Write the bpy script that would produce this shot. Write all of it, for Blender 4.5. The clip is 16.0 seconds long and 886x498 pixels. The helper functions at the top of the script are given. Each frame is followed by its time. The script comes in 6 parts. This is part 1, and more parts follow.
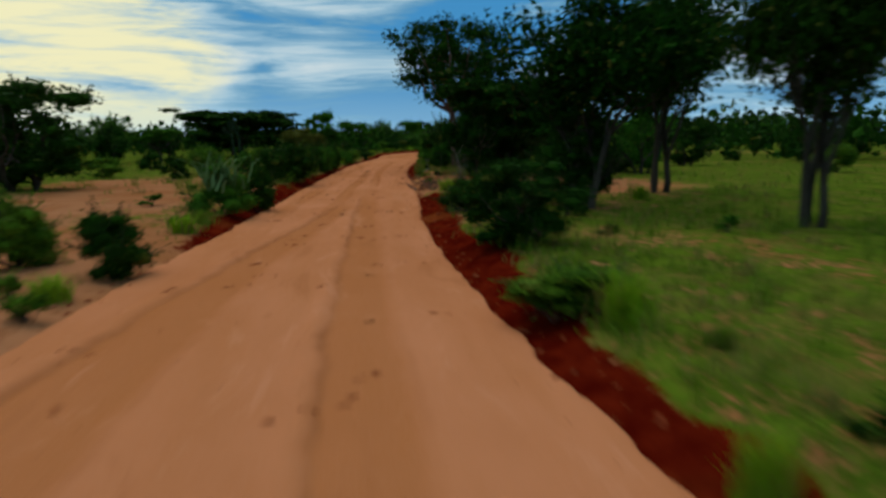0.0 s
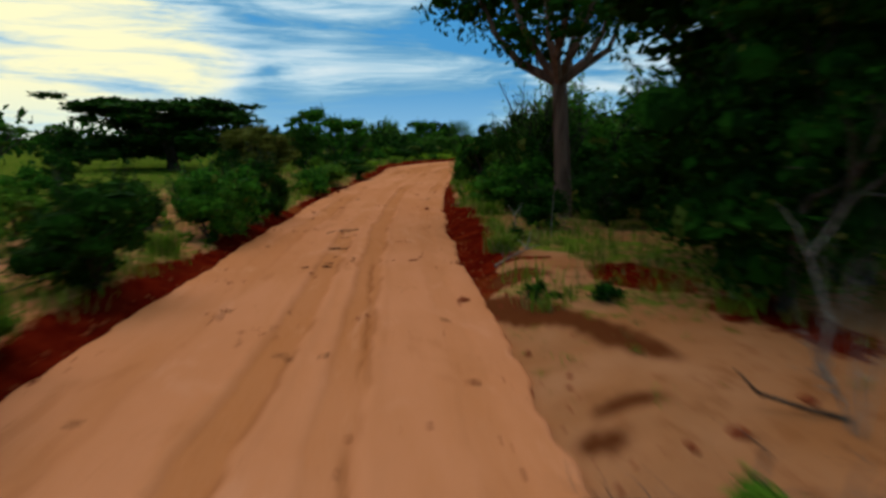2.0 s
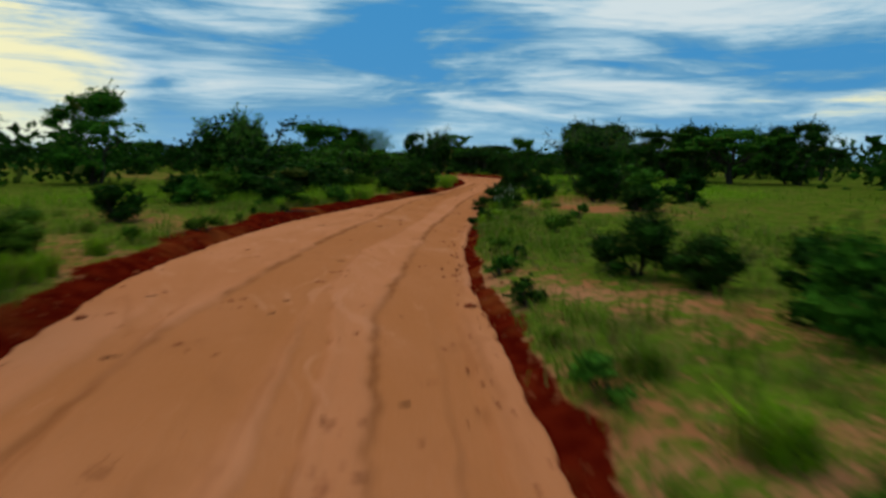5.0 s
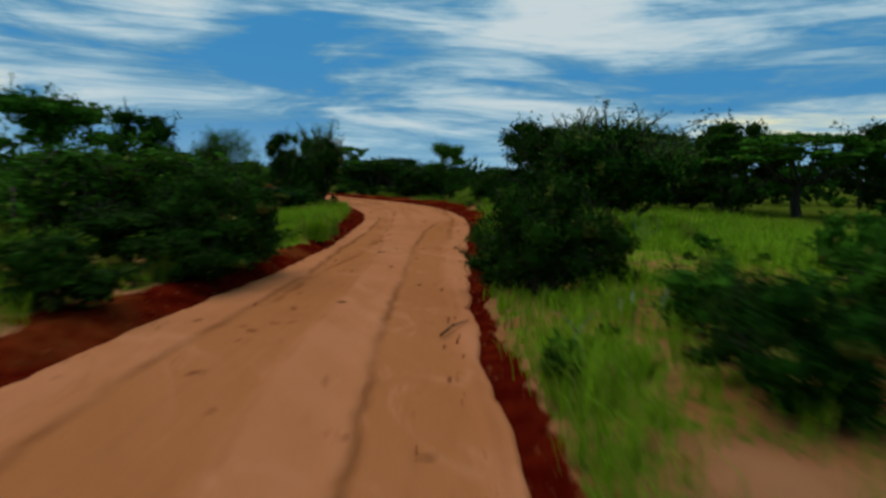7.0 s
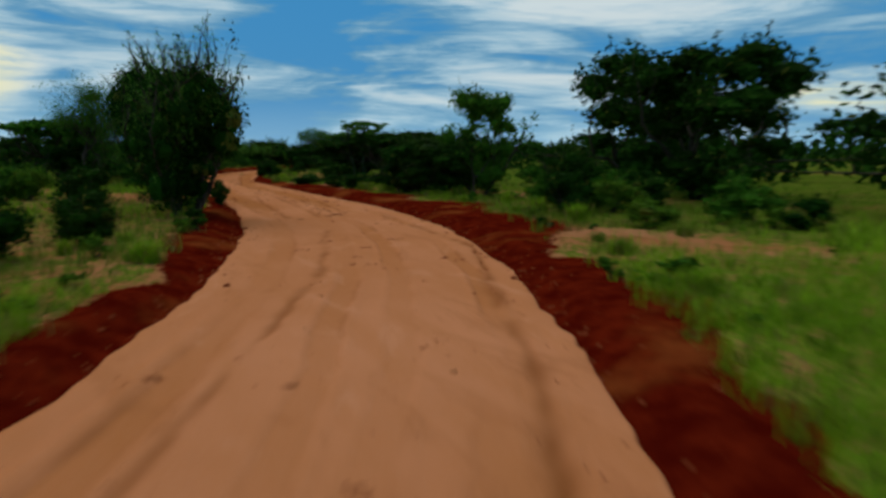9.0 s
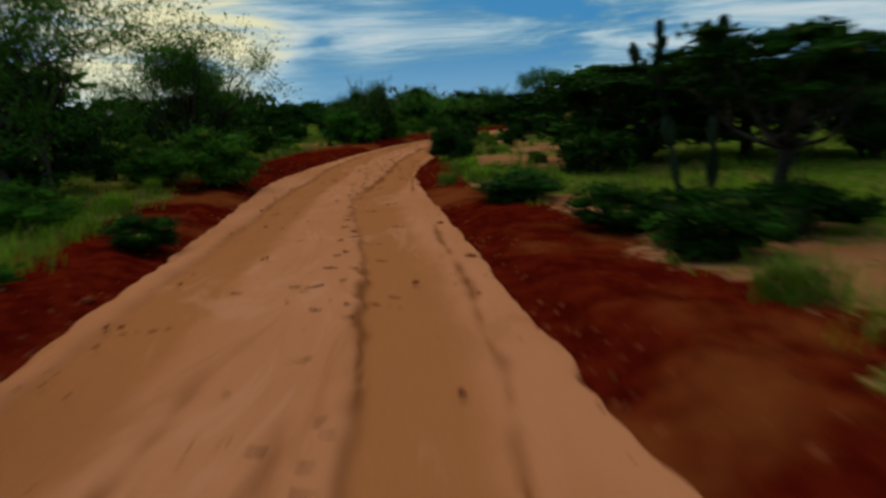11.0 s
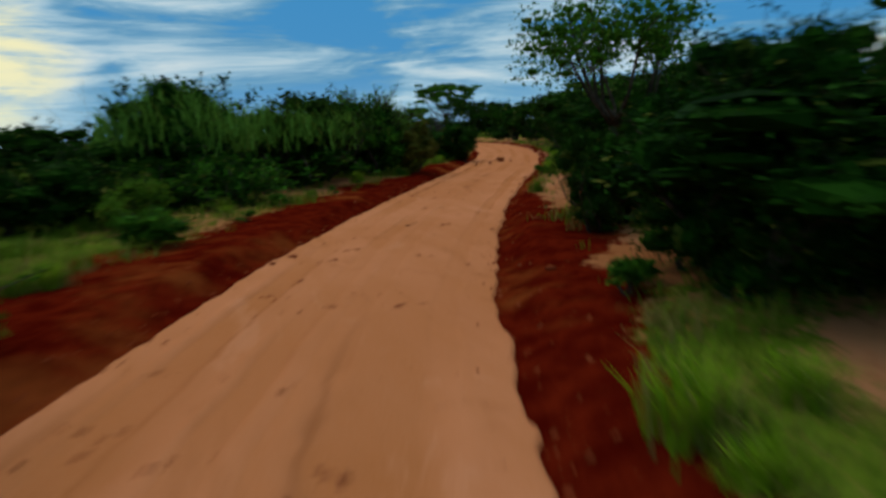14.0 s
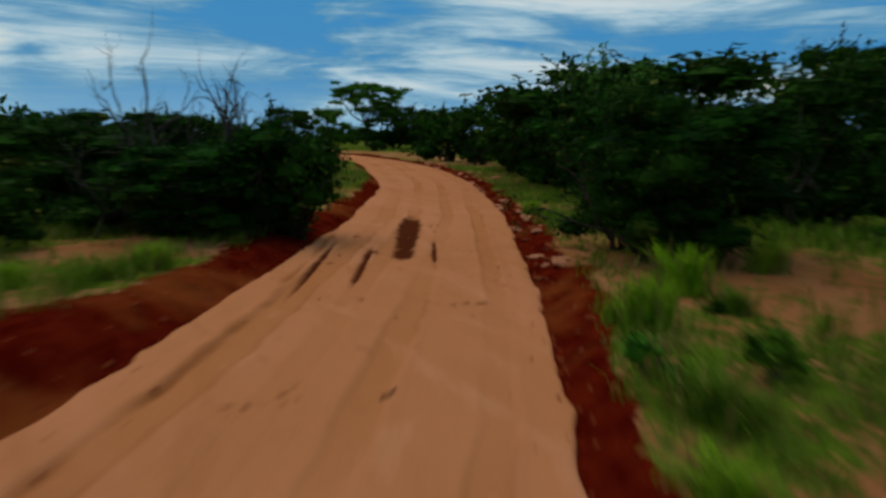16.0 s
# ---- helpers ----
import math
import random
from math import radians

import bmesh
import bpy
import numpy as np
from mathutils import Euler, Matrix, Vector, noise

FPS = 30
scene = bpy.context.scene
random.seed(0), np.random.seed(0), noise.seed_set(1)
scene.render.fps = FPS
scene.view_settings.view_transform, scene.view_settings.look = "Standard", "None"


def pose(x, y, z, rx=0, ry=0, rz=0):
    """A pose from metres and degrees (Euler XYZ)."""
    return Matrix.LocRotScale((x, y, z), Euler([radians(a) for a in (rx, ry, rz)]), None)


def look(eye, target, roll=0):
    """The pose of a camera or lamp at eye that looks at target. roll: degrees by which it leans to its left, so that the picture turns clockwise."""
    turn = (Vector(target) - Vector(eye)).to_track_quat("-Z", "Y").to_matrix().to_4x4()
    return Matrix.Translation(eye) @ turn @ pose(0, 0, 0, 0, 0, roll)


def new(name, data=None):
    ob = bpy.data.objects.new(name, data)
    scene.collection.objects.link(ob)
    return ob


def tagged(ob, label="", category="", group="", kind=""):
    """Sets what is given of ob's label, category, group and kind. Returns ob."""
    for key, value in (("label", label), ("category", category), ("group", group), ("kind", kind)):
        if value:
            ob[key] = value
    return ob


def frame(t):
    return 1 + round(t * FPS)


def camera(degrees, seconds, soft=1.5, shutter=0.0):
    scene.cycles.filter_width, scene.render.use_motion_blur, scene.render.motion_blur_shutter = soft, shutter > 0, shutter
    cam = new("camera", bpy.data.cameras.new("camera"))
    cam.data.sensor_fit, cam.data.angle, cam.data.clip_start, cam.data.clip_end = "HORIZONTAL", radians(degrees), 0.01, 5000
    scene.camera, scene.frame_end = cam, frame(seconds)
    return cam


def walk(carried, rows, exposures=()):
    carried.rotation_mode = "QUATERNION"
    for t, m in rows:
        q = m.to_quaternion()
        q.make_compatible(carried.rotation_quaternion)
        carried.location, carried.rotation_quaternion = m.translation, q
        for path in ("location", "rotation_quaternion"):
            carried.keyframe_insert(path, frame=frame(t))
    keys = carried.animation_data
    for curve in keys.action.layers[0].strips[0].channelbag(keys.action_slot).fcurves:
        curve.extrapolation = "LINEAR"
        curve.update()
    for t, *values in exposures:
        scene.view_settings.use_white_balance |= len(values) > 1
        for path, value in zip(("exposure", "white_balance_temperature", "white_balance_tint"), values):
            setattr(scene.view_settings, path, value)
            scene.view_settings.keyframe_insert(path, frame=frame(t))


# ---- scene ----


def shot(x, y, z, yaw, pitch, roll):
    """A camera pose: heading (positive to the left), pitch and roll in degrees."""
    return pose(x, y, z, 90 + pitch, 0, yaw) @ pose(0, 0, 0, 0, 0, -roll)


# ------------------------------------------------------------------ camera
cam = camera(68.10, 16.0, soft=2.9, shutter=0.4)
walk(cam, (
    (0, shot(-0.00, 0.00, 2.15, -7.85, -9.70, 0.65)),
    (0.5, shot(-0.00, 6.85, 2.25, -7.89, -9.78, 0.62)),
    (1, shot(0.31, 13.33, 2.19, -7.87, -9.45, 0.08)),
    (1.5, shot(0.88, 19.55, 2.17, -7.52, -9.38, 0.98)),
    (2, shot(1.27, 25.78, 2.20, -7.49, -9.33, 0.12)),
    (2.5, shot(1.68, 32.34, 2.23, -7.76, -9.34, 0.22)),
    (3, shot(2.42, 38.96, 2.21, -8.49, -9.17, 0.08)),
    (3.5, shot(3.20, 45.81, 2.21, -10.02, -8.83, -0.19)),
    (4, shot(3.99, 52.77, 2.21, -11.43, -8.56, -0.37)),
    (4.5, shot(4.89, 59.90, 2.21, -13.55, -8.20, -0.53)),
    (5, shot(6.04, 67.04, 2.21, -15.96, -7.81, -0.62)),
    (5.5, shot(7.58, 74.08, 2.20, -18.25, -7.47, -0.60)),
    (6, shot(9.63, 80.89, 2.20, -20.01, -7.24, -0.40)),
    (6.5, shot(12.00, 87.53, 2.14, -22.29, -6.98, 0.10)),
    (7, shot(14.54, 93.82, 2.18, -24.91, -6.38, -0.98)),
    (7.5, shot(16.97, 99.85, 2.30, -26.94, -6.40, -1.77)),
    (8, shot(19.87, 105.82, 2.16, -27.35, -6.71, -2.59)),
    (8.5, shot(22.83, 111.93, 2.16, -26.07, -7.28, -2.04)),
    (9, shot(25.70, 118.29, 2.17, -22.45, -8.39, -0.07)),
    (9.5, shot(28.21, 124.89, 2.19, -17.55, -9.71, 2.28)),
    (10, shot(30.06, 131.69, 2.20, -12.45, -10.88, 4.01)),
    (10.5, shot(30.97, 138.67, 2.20, -8.21, -11.58, 4.08)),
    (11, shot(31.32, 145.74, 2.21, -2.44, -12.14, 2.25)),
    (11.5, shot(31.16, 152.46, 2.20, 0.69, -13.19, -0.95)),
    (12, shot(30.97, 159.19, 2.12, 2.25, -11.74, -0.65)),
    (12.5, shot(30.59, 165.92, 2.19, -0.71, -11.12, 1.62)),
    (13, shot(31.17, 171.90, 2.26, -6.57, -10.74, 3.55)),
    (13.5, shot(32.06, 178.35, 2.18, -12.56, -10.86, 4.83)),
    (14, shot(33.36, 185.00, 2.21, -18.38, -10.45, 2.92)),
    (14.5, shot(35.79, 191.46, 2.20, -22.11, -9.42, 1.31)),
    (15, shot(38.59, 197.84, 2.09, -24.81, -8.50, -0.34)),
    (15.5, shot(41.74, 204.11, 2.16, -26.06, -9.21, 0.19)),
    (16, shot(45.19, 210.48, 2.22, -24.69, -9.62, -1.12)),
), exposures=((0, 0.09), (1, 0.14), (3, 0.44), (3.5, 0.42), (6.5, -0.06), (8, 0.14), (9, 0.04), (10.5, -0.11), (11.5, -0.01), (13.2, 0.19), (14, 0.09), (15, 0.22), (16, -0.01)))

# ------------------------------------------------------------------ sky and sun
SUN_BEARING, SUN_HEIGHT = radians(28), radians(68)      # ahead and to the left, behind thin cloud
sun_way = Vector((-math.sin(SUN_BEARING) * math.cos(SUN_HEIGHT), math.cos(SUN_BEARING) * math.cos(SUN_HEIGHT), math.sin(SUN_HEIGHT)))
sun = new("sun", bpy.data.lights.new("sun", "SUN"))
sun.data.energy, sun.data.angle, sun.data.color = 1.25, radians(60), (1.0, 0.92, 0.80)
sun.matrix_basis = look(sun_way * 100, (0, 0, 0))

world = bpy.data.worlds.new("world")
scene.world = world
world.use_nodes = True
wt = world.node_tree
wt.nodes.clear()


class Graph:
    """Short ways to write shader nodes."""

    def __init__(self, tree):
        self.tree = tree

    def node(self, kind, operation="", data_type="", blend_type="", interpolation_type="", attribute_name=""):
        n = self.tree.nodes.new(kind)
        if operation:
            n.operation = operation
        if data_type:
            n.data_type = data_type
        if blend_type:
            n.blend_type = blend_type
        if interpolation_type:
            n.interpolation_type = interpolation_type
        if attribute_name:
            n.attribute_name = attribute_name
        return n

    def put(self, value, socket):
        if isinstance(value, bpy.types.NodeSocket):
            self.tree.links.new(value, socket)
        elif isinstance(value, (tuple, list)) and len(value) == 3 and len(socket.default_value) == 4:
            socket.default_value = (*value, 1)
        else:
            socket.default_value = value

    def math(self, op, a, b=0.0, c=0.0, clamp=False):
        n = self.node("ShaderNodeMath", operation=op)
        n.use_clamp = clamp
        for i, v in enumerate((a, b, c)):
            self.put(v, n.inputs[i])
        return n.outputs[0]

    def vec(self, op, a, b=(0, 0, 0)):
        n = self.node("ShaderNodeVectorMath", operation=op)
        self.put(a, n.inputs[0])
        self.put(b, n.inputs[1])
        return n.outputs["Value"] if op == "DOT_PRODUCT" else n.outputs[0]

    def smooth(self, x, lo, hi, out_lo=0.0, out_hi=1.0):
        n = self.node("ShaderNodeMapRange", interpolation_type="SMOOTHSTEP")
        for i, v in enumerate((x, lo, hi, out_lo, out_hi)):
            self.put(v, n.inputs[i])
        return n.outputs[0]

    def noise(self, at, scale, detail=4.0, rough=0.55, warp=0.0):
        n = self.node("ShaderNodeTexNoise")
        if at is not None:
            self.put(at, n.inputs["Vector"])
        for key, v in (("Scale", scale), ("Detail", detail), ("Roughness", rough), ("Distortion", warp)):
            n.inputs[key].default_value = v
        return n.outputs[0]

    def mix(self, f, a, b, blend="MIX"):
        n = self.node("ShaderNodeMix", data_type="RGBA", blend_type=blend)
        self.put(f, n.inputs[0])
        self.put(a, n.inputs[6])
        self.put(b, n.inputs[7])
        return n.outputs[2]

    def xyz(self, v):
        n = self.node("ShaderNodeSeparateXYZ")
        self.put(v, n.inputs[0])
        return n.outputs[0], n.outputs[1], n.outputs[2]


def build_sky():
    g = Graph(wt)
    way = g.node("ShaderNodeTexCoord").outputs["Generated"]
    x, y, z = g.xyz(way)
    clear = g.node("ShaderNodeTexSky")
    clear.sky_type, clear.sun_disc = "NISHITA", False
    clear.sun_elevation, clear.sun_rotation, clear.air_density, clear.dust_density = SUN_HEIGHT, -SUN_BEARING, 1.2, 0.6
    scaled = g.node("ShaderNodeVectorMath", operation="SCALE")
    g.put(clear.outputs[0], scaled.inputs[0])
    scaled.inputs["Scale"].default_value = 0.06
    blue = g.mix(0.88, scaled.outputs[0], (0.025, 0.225, 0.490))

    azimuth = g.math("ARCTAN2", x, y)

    def patch(left, height, wide, tall):
        """A soft oval of the sky, by degrees to the left of +y and above the horizon."""
        u = g.math("DIVIDE", g.math("ADD", azimuth, radians(left)), radians(wide))
        v = g.math("DIVIDE", g.math("SUBTRACT", z, math.sin(radians(height))), math.sin(radians(tall)))
        return g.smooth(g.math("ADD", g.math("MULTIPLY", u, u), g.math("MULTIPLY", v, v)), 1.0, 0.1)

    soft = g.noise(g.vec("MULTIPLY", way, (1.0, 1.0, 5.0)), 2.9, 6, 0.56, 0.9)
    fine = g.noise(g.vec("MULTIPLY", way, (1.0, 1.0, 11.0)), 4.2, 9, 0.68, 1.1)
    n = g.math("ADD", g.math("MULTIPLY", soft, 1.15), g.math("MULTIPLY", fine, 0.62))
    n = g.math("SUBTRACT", n, 0.355)
    cream = g.math("MAXIMUM", patch(27, 6, 22, 10), g.math("MULTIPLY", patch(-56, 4.5, 22, 4), 0.8))
    for left, height, wide, tall, amount in ((27, 6, 22, 8.5, 0.23), (13, 14, 10, 2.6, -0.16), (-7, 5.5, 11, 6, -0.15), (-16, 10, 12, 4.2, -0.12), (-25, 5.5, 18, 2.6, 0.12),
                                             (-41, 13, 15, 4.0, 0.17), (-57, 4.5, 13, 2.4, 0.18), (-37, 4.2, 7, 1.1, 0.13), (1, 12.0, 9, 4.0, 0.16), (-42, 7.6, 22, 1.6, -0.07)):
        n = g.math("ADD", n, g.math("MULTIPLY", patch(left, height, wide, tall), amount))
    n = g.math("ADD", n, g.smooth(z, 0.27, 0.5, 0.0, 0.05))
    grey = g.mix(g.smooth(n, 0.36, 0.50), blue, (0.105, 0.280, 0.450))
    pale = g.mix(g.smooth(n, 0.45, 0.66), grey, (0.30, 0.47, 0.58))
    lit = g.mix(g.smooth(cream, 0.1, 0.7), (0.54, 0.63, 0.66), (0.78, 0.75, 0.47))
    colour = g.mix(g.smooth(n, 0.57, 0.82), pale, lit)
    colour = g.mix(g.smooth(z, 0.0, 0.10, 0.4, 0.0), colour, (0.33, 0.56, 0.70))
    back = g.node("ShaderNodeBackground")
    g.put(colour, back.inputs[0])
    back.inputs[1].default_value = 1.05
    g.put(back.outputs[0], g.node("ShaderNodeOutputWorld").inputs[0])


build_sky()


# ------------------------------------------------------------------ materials
def material(name):
    m = bpy.data.materials.new(name)
    m.use_nodes = True
    m.node_tree.nodes.clear()
    return m, Graph(m.node_tree)


def finish(m, g, colour, rough=0.9, bump=None, strength=0.4, distance=0.03, thin=0.0, spec=0.0):
    s = g.node("ShaderNodeBsdfPrincipled")
    g.put(colour, s.inputs["Base Color"])
    g.put(rough, s.inputs["Roughness"])
    s.inputs["Specular IOR Level"].default_value = spec
    if bump is not None:
        b = g.node("ShaderNodeBump")
        b.inputs["Strength"].default_value, b.inputs["Distance"].default_value = strength, distance
        g.put(bump, b.inputs["Height"])
        g.put(b.outputs[0], s.inputs["Normal"])
    shader = s.outputs[0]
    if thin:
        t = g.node("ShaderNodeBsdfTranslucent")
        g.put(colour, t.inputs[0])
        mixer = g.node("ShaderNodeMixShader")
        mixer.inputs[0].default_value = thin
        g.put(shader, mixer.inputs[1])
        g.put(t.outputs[0], mixer.inputs[2])
        shader = mixer.outputs[0]
    g.put(shader, g.node("ShaderNodeOutputMaterial").inputs[0])
    return m


def place_of(g):
    return g.node("ShaderNodeNewGeometry").outputs["Position"]


def attribute(g, name):
    n = g.node("ShaderNodeAttribute", attribute_name=name)
    return n.outputs["Fac"]


def road_material():
    m, g = material("road_sand")
    at = place_of(g)
    along = g.vec("MULTIPLY", at, (1.0, 0.16, 1.0))
    broad = g.noise(at, 0.22, 4)
    streak = g.noise(along, 1.6, 5, 0.6)
    grain = g.noise(at, 34, 6, 0.7)
    colour = g.mix(g.smooth(broad, 0.35, 0.65), (0.475, 0.160, 0.058), (0.535, 0.190, 0.078))
    colour = g.mix(g.smooth(streak, 0.42, 0.68, 0.0, 0.5), colour, (0.44, 0.145, 0.045))
    colour = g.mix(g.math("MULTIPLY", attribute(g, "rut"), 0.85), colour, (0.36, 0.110, 0.024))
    colour = g.mix(g.smooth(grain, 0.30, 0.75, 0.0, 0.30), colour, (0.57, 0.225, 0.118))
    scuff = g.noise(g.vec("MULTIPLY", at, (2.2, 1.0, 1.0)), 2.3, 3, 0.5, 0.8)
    colour = g.mix(g.smooth(scuff, 0.70, 0.76, 0.0, 0.6), colour, (0.20, 0.06, 0.022))
    stain = g.noise(g.vec("MULTIPLY", at, (1.0, 0.35, 1.0)), 0.9, 6, 0.7, 1.2)
    colour = g.mix(g.smooth(stain, 0.56, 0.66, 0.0, 0.35), colour, (0.36, 0.118, 0.040))
    colour = g.mix(g.smooth(stain, 0.44, 0.36, 0.0, 0.35), colour, (0.60, 0.240, 0.118))
    # Track walls and grooves: churned soil, darkened further by shade put into the colour.
    colour = g.mix(g.math("MULTIPLY", attribute(g, "wall_shade"), 0.75, clamp=True), colour, (0.20, 0.056, 0.013))
    colour = g.mix(attribute(g, "damp"), colour, (0.085, 0.018, 0.006))
    bump = g.math("ADD", g.math("MULTIPLY", grain, 0.35), g.noise(at, 6, 5, 0.6))
    return finish(m, g, colour, 0.95, bump, 0.45, 0.03)


def ground_material():
    m, g = material("savanna_soil")
    at = place_of(g)
    patch = g.noise(at, 0.33, 5, 0.6)
    clump = g.noise(at, 2.6, 5, 0.65)
    grain = g.noise(at, 22, 6, 0.7)
    sand = g.mix(g.smooth(patch, 0.35, 0.65), (0.31, 0.110, 0.038), (0.39, 0.158, 0.070))
    sand = g.mix(g.smooth(clump, 0.5, 0.72, 0.0, 0.7), sand, (0.20, 0.060, 0.018))
    turf = g.mix(g.smooth(clump, 0.35, 0.65), (0.034, 0.074, 0.004), (0.086, 0.142, 0.008))
    turf = g.mix(attribute(g, "lush"), turf, (0.140, 0.290, 0.008))
    straw = g.noise(at, 0.9, 6, 0.68)
    turf = g.mix(g.smooth(straw, 0.49, 0.64, 0.0, 0.5), turf, (0.165, 0.125, 0.026))
    turf = g.mix(g.smooth(g.noise(at, 1.7, 5, 0.7, 0.8), 0.60, 0.68, 0.0, 0.45), turf, (0.30, 0.155, 0.056))
    fine = g.noise(at, 9.0, 4, 0.6)
    ragged = g.math("ADD", g.math("MULTIPLY", g.math("SUBTRACT", clump, 0.5), 1.5), g.math("MULTIPLY", g.math("SUBTRACT", fine, 0.5), 1.3))
    green = g.math("ADD", attribute(g, "turf"), ragged, clamp=True)
    turf = g.mix(g.smooth(fine, 0.52, 0.70, 0.0, 0.55), turf, (0.026, 0.055, 0.004))
    colour = g.mix(g.smooth(green, 0.35, 0.65), sand, turf)
    colour = g.mix(g.smooth(grain, 0.35, 0.8, 0.0, 0.2), colour, (0.32, 0.14, 0.05))
    red = g.mix(g.smooth(clump, 0.35, 0.7), (0.058, 0.0026, 0.0009), (0.120, 0.0095, 0.0026))
    red = g.mix(g.smooth(patch, 0.51, 0.69, 0.0, 0.65), red, (0.24, 0.058, 0.013))
    fresh = g.math("ADD", attribute(g, "fresh"), g.math("MULTIPLY", ragged, 0.75), clamp=True)
    colour = g.mix(g.smooth(fresh, 0.36, 0.62), colour, red)
    speck = g.noise(at, 7.0, 3, 0.5)
    colour = g.mix(g.smooth(speck, 0.68, 0.74, 0.0, 0.4), colour, (0.30, 0.09, 0.035))
    colour = g.mix(attribute(g, "damp"), colour, (0.10, 0.026, 0.008))
    bump = g.math("ADD", g.math("MULTIPLY", grain, 0.3), clump)
    return finish(m, g, colour, 0.95, bump, 0.7, 0.09)


def leaf_material(name, dark, light, dry=(0.13, 0.13, 0.02), dry_share=0.08, thin=0.3):
    m, g = material(name)
    info = g.node("ShaderNodeObjectInfo").outputs["Random"]
    leaf = g.node("ShaderNodeNewGeometry").outputs["Random Per Island"]
    at = g.node("ShaderNodeTexCoord").outputs["Object"]
    spot = g.noise(at, 3.0, 3)
    t = g.math("ADD", g.math("MULTIPLY", leaf, 0.6), g.math("MULTIPLY", spot, 0.4))
    colour = g.mix(g.smooth(t, 0.2, 0.8), dark, light)
    colour = g.mix(g.math("MULTIPLY", info, 0.22), colour, tuple(0.6 * a + 0.4 * b for a, b in zip(light, dry)))
    colour = g.mix(g.smooth(leaf, 1.0 - dry_share, 1.0), colour, dry)
    return finish(m, g, colour, 0.75, thin=thin, spec=0.02)


def bark_material(name, dark, light):
    m, g = material(name)
    at = g.node("ShaderNodeTexCoord").outputs["Object"]
    fissure = g.noise(g.vec("MULTIPLY", at, (9.0, 9.0, 1.6)), 2.2, 6, 0.65, 0.6)
    blotch = g.noise(at, 2.5, 3)
    colour = g.mix(g.smooth(fissure, 0.35, 0.65), dark, light)
    colour = g.mix(g.smooth(blotch, 0.5, 0.75, 0.0, 0.5), colour, tuple(0.5 * c for c in dark))
    return finish(m, g, colour, 0.9, fissure, 0.6, 0.03)


def stone_material(name, dark, light):
    m, g = material(name)
    info = g.node("ShaderNodeObjectInfo").outputs["Random"]
    at = g.node("ShaderNodeTexCoord").outputs["Object"]
    n = g.noise(at, 9, 5)
    colour = g.mix(n, dark, light)
    colour = g.mix(g.math("MULTIPLY", info, 0.35), colour, tuple(0.7 * c for c in dark))
    return finish(m, g, colour, 0.95, n, 0.6, 0.02)


ROAD, SOIL = road_material(), ground_material()
CLOD = stone_material("clod", (0.13, 0.016, 0.005), (0.29, 0.078, 0.030))
PALE_CLOD = stone_material("pale_clod", (0.42, 0.140, 0.058), (0.62, 0.26, 0.135))
LEAF = leaf_material("leaf_green", (0.015, 0.060, 0.005), (0.060, 0.185, 0.012), thin=0.25)
LEAF_DARK = leaf_material("leaf_dark", (0.0035, 0.018, 0.002), (0.015, 0.064, 0.004), dry_share=0.04, thin=0.15)
LEAF_LIGHT = leaf_material("leaf_light", (0.036, 0.092, 0.006), (0.102, 0.200, 0.013), dry_share=0.12)
LEAF_GREY = leaf_material("leaf_grey", (0.045, 0.110, 0.030), (0.150, 0.250, 0.095), dry_share=0.08)
LEAF_BROWN = leaf_material("leaf_brown", (0.055, 0.060, 0.006), (0.130, 0.115, 0.018), dry_share=0.3)
GRASS = leaf_material("grass_blade", (0.058, 0.125, 0.006), (0.145, 0.250, 0.012), (0.26, 0.19, 0.05), 0.2, 0.3)
LEAF_SHOOT = leaf_material("leaf_shoot", (0.050, 0.130, 0.014), (0.130, 0.280, 0.036), dry_share=0.06)
GRASS_LUSH = leaf_material("grass_lush", (0.125, 0.260, 0.006), (0.250, 0.410, 0.012), (0.26, 0.24, 0.05), 0.12, 0.3)
STRAW = leaf_material("straw_blade", (0.16, 0.12, 0.03), (0.28, 0.21, 0.06), (0.10, 0.13, 0.02), 0.15, 0.3)
BARK = bark_material("bark", (0.028, 0.021, 0.015), (0.085, 0.066, 0.048))
BARK_PALE = bark_material("bark_pale", (0.140, 0.110, 0.085), (0.300, 0.260, 0.210))
BARK_RED = bark_material("bark_red", (0.070, 0.035, 0.022), (0.190, 0.110, 0.075))
CACTUS = bark_material("cactus_skin", (0.012, 0.022, 0.012), (0.035, 0.055, 0.025))


# ------------------------------------------------------------------ mesh building
def sheet_mesh(name, verts, quads, mat=None, soft_shade=False):
    """A mesh from arrays: vertices (n, 3) and faces (m, k)."""
    verts, quads = np.asarray(verts, float), np.asarray(quads, int)
    me = bpy.data.meshes.new(name)
    me.vertices.add(len(verts))
    me.vertices.foreach_set("co", verts.ravel())
    k = quads.shape[1]
    me.loops.add(quads.size)
    me.loops.foreach_set("vertex_index", quads.ravel())
    me.polygons.add(len(quads))
    me.polygons.foreach_set("loop_start", np.arange(len(quads)) * k)
    me.polygons.foreach_set("use_smooth", np.full(len(quads), soft_shade))
    me.update(calc_edges=True)
    me.validate()
    if mat:
        me.materials.append(mat)
    return me


def part(name, me, parent, label=""):
    ob = new(name, me)
    ob.parent = parent
    return tagged(ob, label=label)


